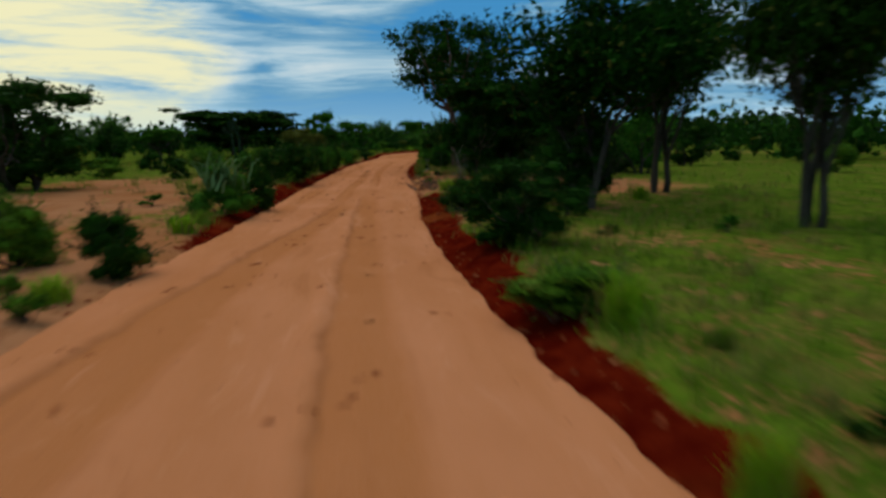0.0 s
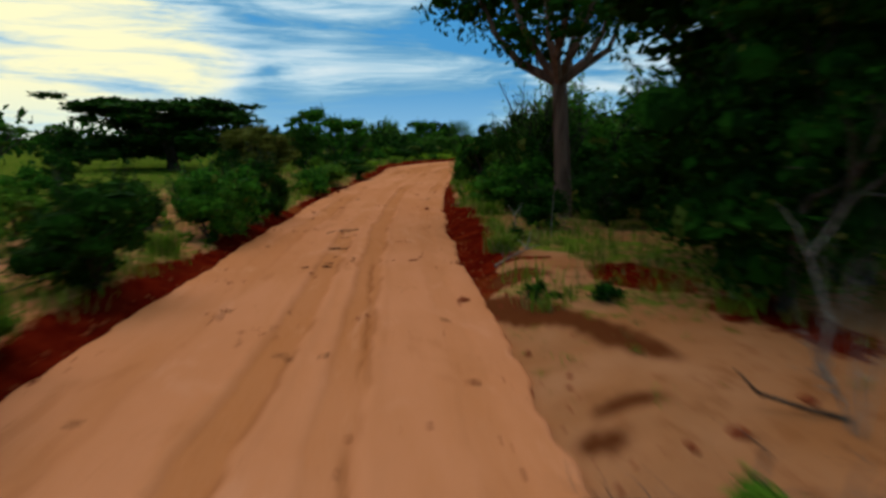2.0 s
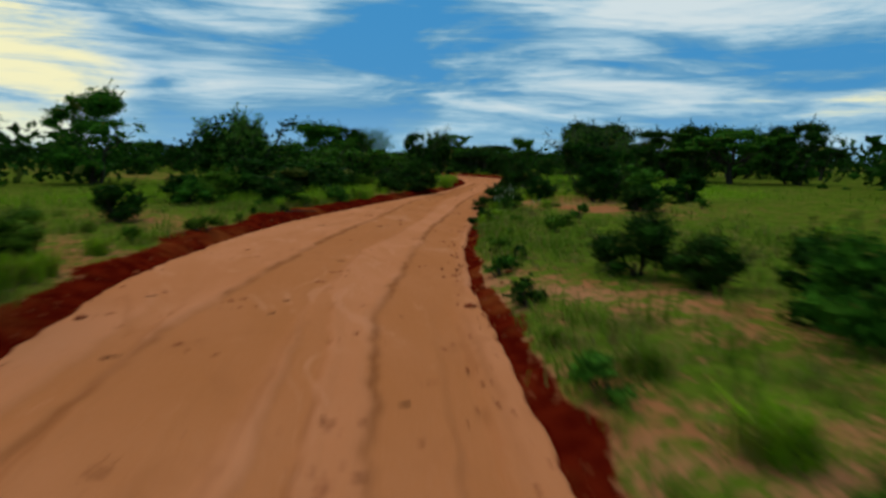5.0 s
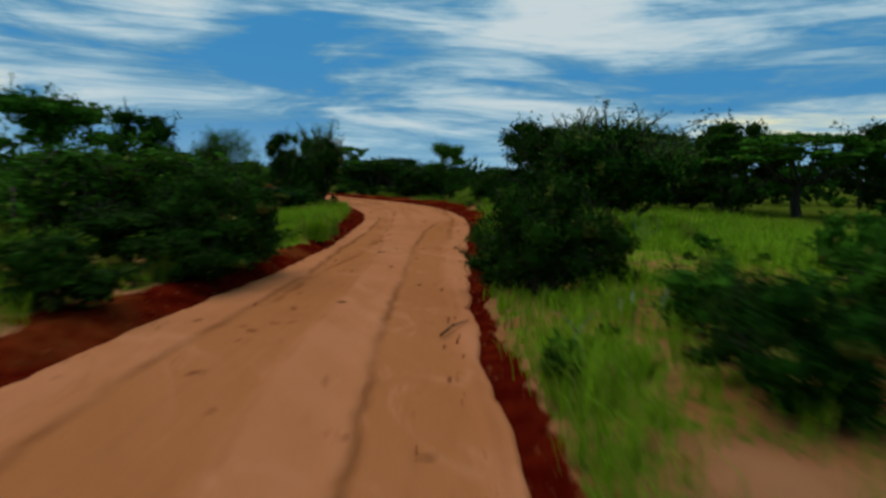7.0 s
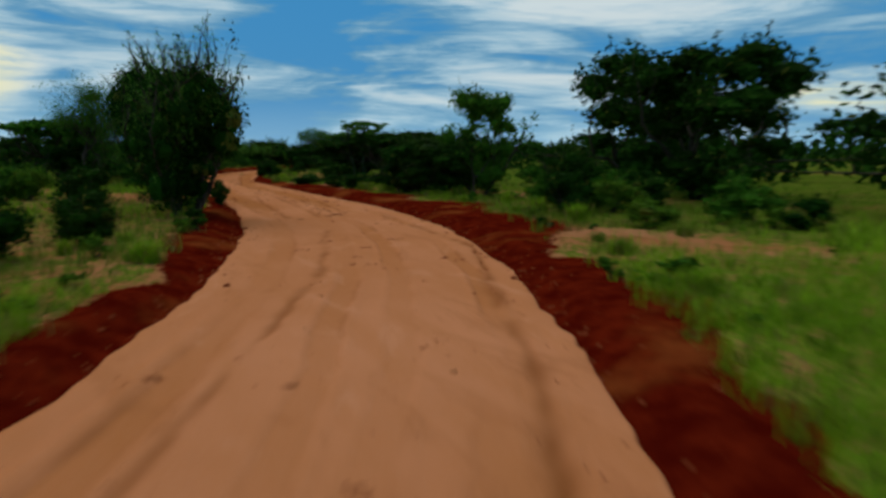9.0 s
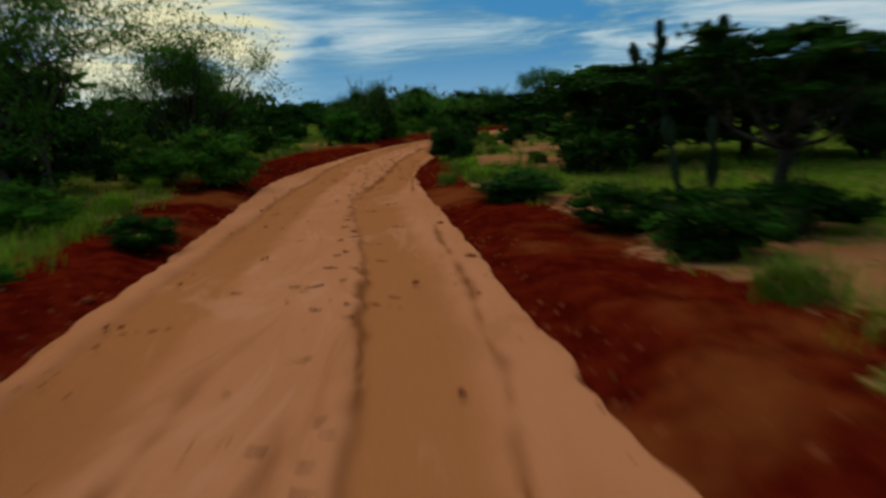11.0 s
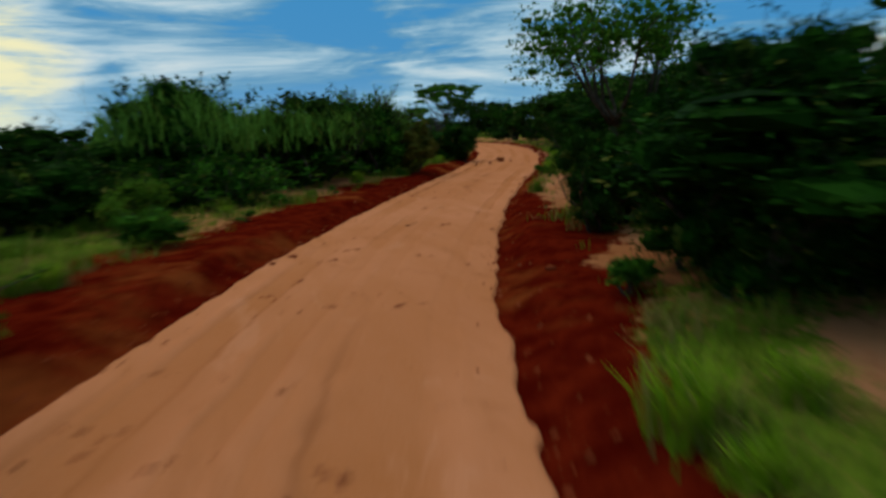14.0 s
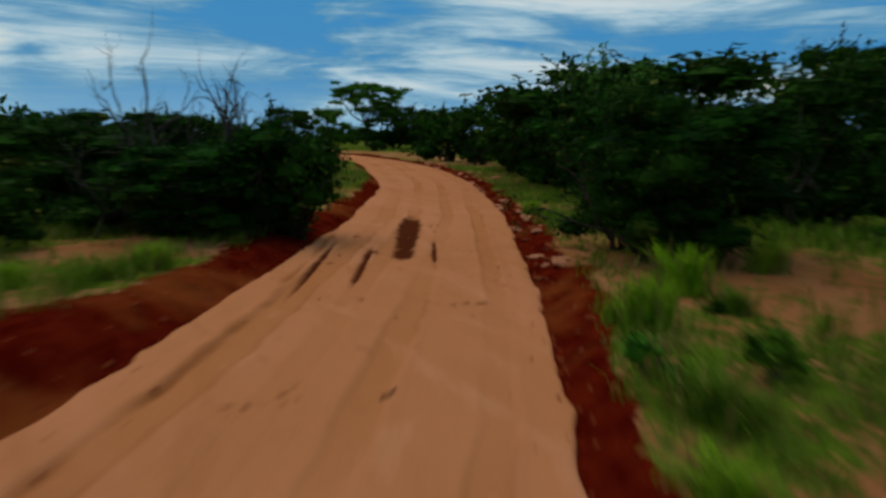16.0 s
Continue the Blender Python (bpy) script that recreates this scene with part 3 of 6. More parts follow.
def build_road():
    ys = np.concatenate([np.arange(-60, -10, 1.5), np.arange(-10, 236, 0.14), np.arange(236, 300, 1.0), np.arange(300, 420, 6.0)])
    left, right = road_edges(ys)
    u = np.concatenate([[0.0], np.linspace(0, 1, 125), [1.0]])
    x = left[:, None] + (right - left)[:, None] * u[None]
    x[:, 0] -= 0.06
    x[:, -1] += 0.06
    y = np.repeat(ys[:, None], len(u), 1)
    uu = np.repeat(u[None], len(ys), 0)
    depth, mark, wall_shade = rut_depth(y, x, left[:, None], right[:, None])
    lip = 0.018 * (np.exp(-((uu - 0.03) / 0.03) ** 2) + np.exp(-((uu - 0.97) / 0.03) ** 2)) * (0.6 + 0.5 * wave(y, 14, 5.7, 2.3))
    rough = 0.010 * wave(x * 1.3 + 0.4 * y, 12, 0.9, 0.47) * wave(y * 0.9 - 0.2 * x, 13, 1.3, 0.6)
    z = 0.02 - depth + lip + rough + 0.03 * (1 - (2 * uu - 1) ** 2)
    z[:, 0] = z[:, -1] = -0.11
    damp = np.zeros_like(x)
    for cx, cy, rx, ry in DAMP:
        tilt = 0.43 if ry > 0.5 else 0.0
        a, b = (x - cx) - (y - cy) * tilt, y - cy
        r = np.hypot(a / rx, b / ry) + 0.15 * wave(y * 2 + x, 15, 1.1, 0.6)
        damp = np.maximum(damp, 1 - step(r, 0.8, 1.1))
    z = z - 0.05 * damp
    n, k = x.shape
    idx = np.arange(n * k).reshape(n, k)
    quads = np.stack([idx[:-1, :-1], idx[:-1, 1:], idx[1:, 1:], idx[1:, :-1]], -1).reshape(-1, 4)
    me = sheet_mesh("road", np.stack([x, y, z], -1).reshape(-1, 3), quads, ROAD, True)
    for name, value in (("rut", mark), ("damp", damp), ("wall_shade", wall_shade)):
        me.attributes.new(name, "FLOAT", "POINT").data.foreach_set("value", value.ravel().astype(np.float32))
    tagged(new("road", me), "graded orange dirt road with wheel tracks and crumbling edges", "road", kind="structure")



def road_z(x, y):
    """Height of the road's surface at a place."""
    left, right = (float(a[0]) for a in road_edges(np.array([y])))
    u = np.array([(x - left) / (right - left)])
    depth, _, _ = rut_depth(np.array([y]), np.array([x]), np.array([left]), np.array([right]))
    return float(0.02 - depth[0] + 0.03 * (1 - (2 * u[0] - 1) ** 2))


DAMP = ((50.7, 224.4, 0.30, 3.1), (47.9, 221.6, 0.06, 2.2), (48.6, 221.2, 0.07, 1.6), (50.3, 222.0, 0.05, 1.4), (0.9, 39.3, 0.22, 0.12), (31.9, 184.05, 0.22, 0.07))
build_ground()
build_road()


# ------------------------------------------------------------------ plants, each built once at unit width and height
def fit_unit(parts_v, trunk_centred=True):
    """Scales arrays of vertices together to unit width and height, standing on z = 0."""
    every = np.concatenate(parts_v)
    lo, hi = np.percentile(every, 0.5, axis=0), np.percentile(every, 99.5, axis=0)
    width = max(hi[0] - lo[0], hi[1] - lo[1])
    return [v / np.array([width, width, hi[2]]) for v in parts_v]


def plant_parts(wood, wood_mat, leaf_sets, names=("wood", "foliage"), wood_label="", unify=True):
    """Meshes for one plant: its wood and its leaves (a list of (vertices, faces, material, name, label))."""
    arrays = ([np.concatenate(wood.v)] if wood else []) + [v for v, *_ in leaf_sets]
    if unify:
        arrays = fit_unit(arrays)
    made = []
    if wood:
        made.append((names[0], sheet_mesh(names[0], arrays[0], wood.f, wood_mat, True), wood_label))
        arrays = arrays[1:]
    for v, (_, f, mat, name, label) in zip(arrays, leaf_sets):
        made.append((name, sheet_mesh(name, v, f, mat), label))
    return made


def ball_centres(rng, n, low, high, wide, r_lo, r_hi, bulge=0.5):
    """Centres and radii of the soft balls that make up a crown."""
    z = rng.uniform(low, high, n)
    t = (z - low) / (high - low)
    reach = wide * np.sqrt(np.clip(1 - ((t - bulge) / (1.05 - min(bulge, 0.5))) ** 2, 0.08, 1))
    a, r = rng.uniform(0, 2 * math.pi, n), np.sqrt(rng.uniform(0.05, 1, n)) * reach
    return np.stack([r * np.cos(a), r * np.sin(a), z], 1), rng.uniform(r_lo, r_hi, n)


def cube_ball():
    """A ball of 24 quads."""
    v, f = [], []
    for axis in range(3):
        for sign in (-1, 1):
            base = len(v)
            for i in range(3):
                for j in range(3):
                    p = [0, 0, 0]
                    p[axis], p[(axis + 1) % 3], p[(axis + 2) % 3] = sign, i - 1, j - 1
                    v.append(p)
            for i in range(2):
                for j in range(2):
                    a = base + 3 * i + j
                    f.append((a, a + 3, a + 4, a + 1))
    return unit(np.array(v, float)), np.array(f)


BALL_V, BALL_F = cube_ball()


def cores(rng, centres, radii, share, squash):
    """The dense dark inside of each ball of leaves."""
    n, k = len(centres), len(BALL_V)
    v = centres[:, None] + BALL_V[None] * (radii * share)[:, None, None] * rng.uniform(0.82, 1.15, (n, k, 1)) * np.array([1, 1, squash])
    v[:, :, 2] = np.maximum(v[:, :, 2], 0.01)
    return v.reshape(-1, 3), (BALL_F[None] + k * np.arange(n)[:, None, None]).reshape(-1, 4)


def make_bush(seed, mat, count=3300, leaf=0.050, sprigs=46, loose=0.0, balls=20):
    rng = np.random.default_rng(seed)
    c, r = ball_centres(rng, balls, 0.12, 0.78, 0.36, 0.10, 0.24, 0.35)
    p, d = clump_points(rng, count, c, r, 0.85, 0.55)
    p = p[p[:, 2] > 0.02]
    sets = [leaves(p, leaf, leaf * 0.5, rng, 0.35), cores(rng, c, r, 0.66, 0.85)]
    wood = Wood(4)
    for i in range(9):
        a, top = rng.uniform(0, 6.28), c[rng.integers(len(c))]
        wood.tube([(0.05 * math.cos(a), 0.05 * math.sin(a), -0.06), tuple(top * 0.5 + rng.normal(size=3) * 0.03), tuple(top)], [0.018, 0.012, 0.005])
    for i in range(sprigs):
        k = rng.integers(len(c))
        w = unit((c[k] - np.array([0, 0, 0.3]) + rng.normal(size=3) * 0.12)[None])[0] + np.array([0, 0, 0.5])
        w = unit(w[None])[0]
        start = c[k] + w * r[k] * 0.5
        end = start + w * (r[k] * 0.7 + rng.uniform(0.04, 0.16 + loose))
        wood.tube([tuple(start), tuple(end)], [0.005, 0.002], 3)
        along = start + (end - start) * rng.uniform(0.2, 1.05, (9, 1)) + rng.normal(size=(9, 3)) * 0.012
        sets.append(leaves(along, leaf * 0.8, leaf * 0.35, rng, 0.3))
    v, f, base = [], [], 0
    for a, b in sets:
        v.append(a)
        f.append(b + base)
        base += len(a)
    return plant_parts(wood, BARK, [(np.concatenate(v), np.concatenate(f), mat, "foliage", "")])


def merge(sets):
    v, f, base = [], [], 0
    for a, b in sets:
        v.append(a)
        f.append(b + base)
        base += len(a)
    return np.concatenate(v), np.concatenate(f)


def make_thicket(seed, mat, count=10000, leaf=0.026, shoots=0, low=0.10, balls=54, high=0.86, reach=0.28):
    """A tall shrub or small tree, leafy almost to the ground, on several stems."""
    rng = np.random.default_rng(seed)
    c, r = ball_centres(rng, balls, low, high, 0.38, 0.06, 0.17, 0.55)
    wood, tips = Wood(6), []
    for i in range(4):
        a = i * 1.57 + rng.uniform(-0.5, 0.5)
        grow(wood, rng, (0.06 * math.cos(a), 0.06 * math.sin(a), -0.04), (0.55 * math.cos(a), 0.55 * math.sin(a), 1), 0.42, 0.022, 2, tips, 0.7, 0.12, 2)
    p, d = clump_points(rng, count, c, r, 0.75, 0.5)
    p = p[p[:, 2] > 0.02]
    sets = [leaves(p, leaf, leaf * 0.5, rng, 0.3), cores(rng, c, r, 0.62, 0.75)]
    t = np.array([q for q, _ in tips])
    near = t[rng.integers(len(t), size=700)] + rng.normal(size=(700, 3)) * 0.03
    sets.append(leaves(near, leaf, leaf * 0.5, rng, 0.4))
    for i in range(55):
        k = rng.integers(len(c))
        w = unit((np.array([c[k][0], c[k][1], 0.35]) + rng.normal(size=3) * 0.25)[None])[0]
        start = c[k] + w * r[k] * 0.6
        end = start + w * rng.uniform(0.05, 0.14)
        wood.tube([tuple(start), tuple(end)], [0.003, 0.0012], 3)
        sets.append(leaves(start + (end - start) * rng.uniform(0.2, 1.05, (8, 1)) + rng.normal(size=(8, 3)) * 0.008, leaf * 0.7, leaf * 0.3, rng, 0.3))
    tips_sets = []
    ends = []
    for i in range(shoots):
        k = rng.integers(len(c))
        if c[k][2] < 0.25:
            continue
        lean = rng.normal(size=3) * 0.35
        grow(wood, rng, c[k], (lean[0] + c[k][0], lean[1] + c[k][1], 1.0), reach * rng.uniform(0.7, 1.3), 0.008, 1, ends, 0.6, 0.1, 2, 0.6, 0.25)
    for q, w in ends:
        u = rng.uniform(-0.26, 0.015, (20, 1))
        tips_sets.append(leaves(q + w * u + rng.normal(size=(20, 3)) * 0.009, leaf * 0.75, leaf * 0.26, rng, 0.5))
    v, f = merge(sets)
    made = [(v, f, mat, "foliage", "")]
    if tips_sets:
        made.append((*merge(tips_sets), LEAF_SHOOT, "shoot_growth", "light green upright shoots"))
    return plant_parts(wood, BARK, made)


def make_cane(seed, mat):
    """A dense thicket whose top is a fringe of long narrow upright leaves."""
    rng = np.random.default_rng(seed)
    made = make_thicket(seed, mat, 4200, 0.042, balls=44, high=0.78)
    a, r = rng.uniform(0, 2 * math.pi, 900), 0.44 * np.sqrt(rng.uniform(0, 1, 900))
    at = np.stack([r * np.cos(a), r * np.sin(a), rng.uniform(0.60, 0.82, 900) - 0.24 * (r / 0.44) ** 2], 1)
    v, f = blades(rng, at, 0.20, 0.012, 0.5)
    return made + [("blade_fringe", sheet_mesh("blade_fringe", v, f, LEAF_SHOOT), "fringe of light green upright blades")]


def make_open_tree(seed, mat, depth=4, per_tip=26, leaf=0.030, spread=0.75, lift=0.1, stems=1, bark=None, trunk=0.30, cloud=0.035, girth=0.024):
    """A tree with its limbs in view and leaves in loose sprays at their ends."""
    rng = np.random.default_rng(seed)
    wood, tips = Wood(7), []
    for i in range(stems):
        a = i * 6.28 / stems + 0.4
        off = 0.0 if stems == 1 else 0.035
        grow(wood, rng, (off * math.cos(a), off * math.sin(a), -0.03), (0.25 * math.cos(a) * (stems > 1), 0.25 * math.sin(a) * (stems > 1), 1), trunk, girth if stems == 1 else 0.67 * girth, depth, tips, spread, lift, 3, 0.74, 0.13)
    t, w = np.array([q for q, _ in tips]), np.array([q for _, q in tips])
    k = np.repeat(np.arange(len(t)), per_tip)
    p = t[k] + rng.normal(size=(len(k), 3)) * np.array([cloud, cloud, cloud * 0.6]) - w[k] * rng.uniform(0, 0.05, (len(k), 1))
    v, f = leaves(p, leaf, leaf * 0.45, rng, 0.1)
    return plant_parts(wood, bark or BARK, [(v, f, mat, "crown", "")], names=("trunk", "crown"))


def make_acacia(seed, mat, count=4200, leaf=0.034, top=0.92, layers=3, skirt=0.0, bark=None, core=0.6, split=True):
    """A flat-topped thorn tree: short trunk, spreading limbs and a layered, flat crown."""
    rng = np.random.default_rng(seed)
    wood, limb_woods = Wood(7), []
    fork = Vector((0.02, 0.01, 0.34))
    wood.tube([(0, 0, -0.04), (0.012, -0.01, 0.15), tuple(fork)], [0.034, 0.026, 0.023])
    centres, radii = [], []
    limbs = 9
    for i in range(limbs):
        a = i * 6.28 / limbs + rng.uniform(-0.25, 0.25)
        reach = rng.uniform(0.22, 0.42)
        h = top - 0.10 - 0.16 * (reach / 0.42) * rng.uniform(0.2, 1.0)
        end = Vector((reach * math.cos(a), reach * math.sin(a), h))
        mid = fork.lerp(end, 0.5) + Vector((rng.normal() * 0.03, rng.normal() * 0.03, -0.09))
        if split or not i:
            limb_woods.append(Wood(5))
        limbs_wood = limb_woods[-1]
        low = fork.lerp(mid, 0.5) + Vector((rng.normal() * 0.015, rng.normal() * 0.015, -0.01))
        limbs_wood.tube([tuple(fork), tuple(low), tuple(mid), tuple(mid.lerp(end, 0.5) + Vector((rng.normal() * 0.02, rng.normal() * 0.02, 0.02))), tuple(end)], [0.015, 0.012, 0.009, 0.006, 0.003], 5)
        for j in range(5):
            s = mid.lerp(end, rng.uniform(0.2, 1.0))
            e = s + Vector((rng.normal() * 0.09, rng.normal() * 0.09, rng.uniform(0.03, 0.12)))
            limbs_wood.tube([tuple(s), tuple(e)], [0.004, 0.0015], 3)
            centres.append((e.x, e.y, e.z + 0.01))
            radii.append(rng.uniform(0.05, 0.11))
    for i in range(16):
        a, r = rng.uniform(0, 6.28), 0.36 * math.sqrt(rng.uniform(0.0, 1))
        centres.append((r * math.cos(a), r * math.sin(a), top - 0.03 - 0.10 * (r / 0.36) ** 2 - rng.uniform(0, 0.05)))
        radii.append(rng.uniform(0.07, 0.12))
    if skirt:
        for i in range(64):
            a, r = rng.uniform(0, 6.28), 0.40 * math.sqrt(rng.uniform(0.05, 1))
            centres.append((r * math.cos(a), r * math.sin(a), rng.uniform(top - skirt, top - 0.12)))
            radii.append(rng.uniform(0.07, 0.13))
    flat = 0.42 if not skirt else 0.6
    p, d = clump_points(rng, count, np.array(centres), np.array(radii), flat, 0.4)
    v, f = merge([leaves(p, leaf, leaf * 0.5, rng, 0.1), cores(rng, np.array(centres), np.array(radii), core, flat)])
    limb_sets = [(np.concatenate(w.v), np.array(w.f), bark or BARK, "limb" if split else "limb_work", "") for w in limb_woods]
    return plant_parts(wood, bark or BARK, limb_sets + [(v, f, mat, "crown", "")], names=("trunk", "crown"))


def make_bare(seed, bark, depth=3, stems=5, spread=0.8, length=0.33, radius=0.02, lift=0.05, bend=0.22, flare=0.7):
    """A leafless shrub or tree: each stem with its branches is a part."""
    rng = np.random.default_rng(seed)
    grown, tips = [], []
    for i in range(stems):
        wood = Wood(5)
        a = i * 6.28 / stems + rng.uniform(-0.4, 0.4)
        grow(wood, rng, (0.03 * math.cos(a), 0.03 * math.sin(a), -0.03), (flare * math.cos(a), flare * math.sin(a), 1), length, radius, depth, tips, spread, lift, 2, 0.72, bend)
        grown.append(wood)
    arrays = fit_unit([np.concatenate(w.v) for w in grown])
    return [("stem", sheet_mesh("stem", v, w.f, bark, True), "") for v, w in zip(arrays, grown)]


def make_low_shrub(seed, mat):
    """A low spreading shrub of arching canes."""
    rng = np.random.default_rng(seed)
    wood, sets = Wood(4), []
    for i in range(46):
        a, reach, h = rng.uniform(0, 6.28), rng.uniform(0.22, 0.5), rng.uniform(0.55, 1.0)
        sx, sy = rng.normal(size=2) * 0.12
        pts = []
        for u in np.linspace(0, 1, 6):
            pts.append((sx + reach * u * math.cos(a), sy + reach * u * math.sin(a), h * (1 - (u * 1.35 - 0.75) ** 2 / 0.5625) * 0.95 - 0.02))
        wood.tube(pts, [0.010, 0.008, 0.007, 0.006, 0.004, 0.002], 4)
        q = np.array(pts)
        k = rng.integers(1, 6, 110)
        along = q[k - 1] + (q[k] - q[k - 1]) * rng.uniform(0, 1, (110, 1)) + rng.normal(size=(110, 3)) * np.array([0.03, 0.03, 0.05])
        sets.append(leaves(along, 0.055, 0.028, rng, 0.2))
    v, f = merge(sets)
    return plant_parts(wood, BARK, [(v, f, mat, "foliage", "")], names=("wood", "foliage"))


def make_cactus(seed):
    """A prickly pear: flat oval pads that grow out of one another, above a leafy foot."""
    rng = np.random.default_rng(seed)
    verts = []

    def pad(base, way, face, size):
        way, face = way.normalized(), face.normalized()
        side = way.cross(face).normalized()
        rows, cols = 7, 8
        ring = []
        for i in range(rows):
            t = math.pi * (i + 0.15) / (rows - 0.7)
            for j in range(cols):
                a = 2 * math.pi * j / cols
                ring.append(base + way * size * 0.5 * (1 - math.cos(t)) + side * size * 0.36 * math.sin(t) * math.cos(a) + face * size * 0.07 * math.sin(t) * math.sin(a))
        verts.append(np.array(ring))
        return base + way * size * 0.93, side

    def climb(base, way, size, left):
        end, side = pad(base, way, Vector(rng.normal(size=3)), size)
        if left:
            stem = left > 3
            for k in range(1 if stem else 2 + int(rng.random() < 0.4)):
                climb(end + side * size * rng.uniform(-0.12, 0.12), way + Vector(rng.normal(size=3)) * (0.12 if stem else 0.7) + Vector((0, 0, 0.2)), size * rng.uniform(0.8, 0.97), left - 1)

    for i in range(2):
        a = i * 2.6
        climb(Vector((0.1 * math.cos(a), 0.1 * math.sin(a), -0.05)), Vector((0.25 * math.cos(a), 0.25 * math.sin(a), 1)), 0.26, 6)
    grid = [(8 * i + j, 8 * i + (j + 1) % 8, 8 * i + 8 + (j + 1) % 8, 8 * i + 8 + j) for i in range(6) for j in range(8)]
    return [("pad", sheet_mesh("pad", v, grid, CACTUS, True), "") for v in fit_unit(verts)]


def blades(rng, at, height, width, lean):
    """Bent grass blades: two quads each, from the points given."""
    n = len(at)
    a = rng.uniform(0, 2 * math.pi, n)
    out = np.stack([np.cos(a), np.sin(a), np.zeros(n)], 1)
    across = np.stack([-np.sin(a), np.cos(a), np.zeros(n)], 1) * (width * rng.uniform(0.6, 1.3, (n, 1))) / 2
    h = height * rng.uniform(0.5, 1.25, (n, 1))
    tilt = lean * rng.uniform(0.2, 1.4, (n, 1))
    up = np.array([0, 0, 1.0])
    mid = at + up * h * 0.6 + out * h * tilt * 0.35
    tip = at + up * h * (1 - 0.25 * tilt) + out * h * tilt
    v = np.stack([at - across, at + across, mid + across * 0.8, mid - across * 0.8, tip + across * 0.15, tip - across * 0.15], 1).reshape(-1, 3)
    k = np.arange(n)[:, None] * 6
    return v, np.concatenate([k + np.array([[0, 1, 2, 3]]), k + np.array([[3, 2, 4, 5]])])


def make_tussock(seed, mat, count=200):
    rng = np.random.default_rng(seed)
    sets = []
    for n, wide, spread, name in ((count, 0.035, 0.16, "green_tuft"), (count // 4, 0.028, 0.19, "dry_tuft")):
        at = np.concatenate([rng.normal(size=(n, 2)) * spread, np.full((n, 1), -0.03)], 1)
        v, f = blades(rng, at, 0.85, wide, 0.42)
        sets.append((v, f, mat if name == "green_tuft" else STRAW, name, ""))
    return plant_parts(None, None, sets)


def make_sword_shrub(seed):
    """A bush topped by long grey sword-shaped leaves."""
    rng = np.random.default_rng(seed)
    base = make_bush(seed, LEAF, 2200)
    at = np.concatenate([rng.normal(size=(70, 2)) * 0.13, rng.uniform(0.35, 0.6, (70, 1))], 1)
    v, f = blades(rng, at, 0.46, 0.045, 0.8)
    return base + [("sword_leaves", sheet_mesh("sword_leaves", v, f, LEAF_GREY), "long grey-green sword leaves")]


KINDS = {
    "bush": [make_bush(s, m) for s, m in ((1, LEAF), (2, LEAF_DARK), (3, LEAF), (4, LEAF_DARK), (5, LEAF_DARK), (6, LEAF_LIGHT))],
    "far_bush": [make_bush(s, m, 1100, 0.082, 16, balls=15) for s, m in ((1, LEAF), (2, LEAF_DARK), (3, LEAF), (4, LEAF_DARK), (5, LEAF_DARK), (6, LEAF_LIGHT))],
    "weed": [make_bush(s, m, 170, 0.18, 7, balls=6) for s, m in ((7, LEAF), (8, LEAF_DARK), (9, LEAF_LIGHT))],
    "thick": [make_thicket(s, m) for s, m in ((11, LEAF_DARK), (12, LEAF), (13, LEAF_DARK))],
    "mid_thick": [make_thicket(s, m, 4000, 0.039, balls=40) for s, m in ((11, LEAF_DARK), (12, LEAF), (13, LEAF_DARK))],
    "far_thick": [make_thicket(s, m, 1500, 0.062, balls=30) for s, m in ((11, LEAF_DARK), (12, LEAF), (13, LEAF_DARK))],
    "brown": [make_thicket(15, LEAF_BROWN, 9000)],
    "shoots": [make_thicket(21, LEAF, 9000, shoots=90, high=0.46), make_thicket(22, LEAF_DARK, 10000, shoots=150, high=0.64, reach=0.15), make_thicket(23, LEAF_DARK, 9500, shoots=150, low=0.2, high=0.66, reach=0.15)],
    "far_shoots": [make_thicket(21, LEAF, 2600, 0.048, shoots=60, balls=34, high=0.50), make_thicket(22, LEAF_DARK, 3000, 0.048, shoots=100, balls=38, high=0.66, reach=0.15)],
    "cane": [make_cane(s, m) for s, m in ((25, LEAF_DARK), (26, LEAF))],
    "twiggy": [make_open_tree(s, LEAF, 5, 7, 0.013, 0.72, 0.06, 3, cloud=0.018, trunk=0.25, girth=0.026) for s in (34, 35)],
    "tall": [make_open_tree(41, LEAF_DARK, 4, 21, 0.030, 0.62, 0.1, 3, cloud=0.045, girth=0.028)],
    "grey_tree": [make_acacia(63, LEAF_DARK, 12000, 0.022, skirt=0.5, bark=BARK_RED, core=0.3)],
    "acacia": [make_acacia(s, m) for s, m in ((51, LEAF_DARK), (52, LEAF))],
    "thin_acacia": [make_acacia(57, LEAF, 6500, 0.022, skirt=0.34, core=0.22)],
    "far_acacia": [make_acacia(s, m, 1900, 0.05, split=False) for s, m in ((51, LEAF_DARK), (52, LEAF))],
    "dome": [make_acacia(61, LEAF_DARK, 11000, 0.036, skirt=0.74)],
    "dead": [make_bare(71, BARK_RED, 3, 5), make_bare(72, BARK_PALE, 4, 4, 0.9, 0.33, 0.013)],
    "deadtree": [make_bare(75, BARK, 4, 7, 0.9, 0.34, 0.05, 0.06, 0.26, 1.4), make_bare(78, BARK, 4, 6, 0.9, 0.32, 0.05, 0.06, 0.26, 1.5)],
    "low": [make_low_shrub(81, LEAF_GREY), make_low_shrub(82, LEAF)],
    "cactus": [make_cactus(91)],
    "tussock": [make_tussock(95, GRASS), make_tussock(96, GRASS_LUSH)],
    "sword": [make_sword_shrub(98)],
}
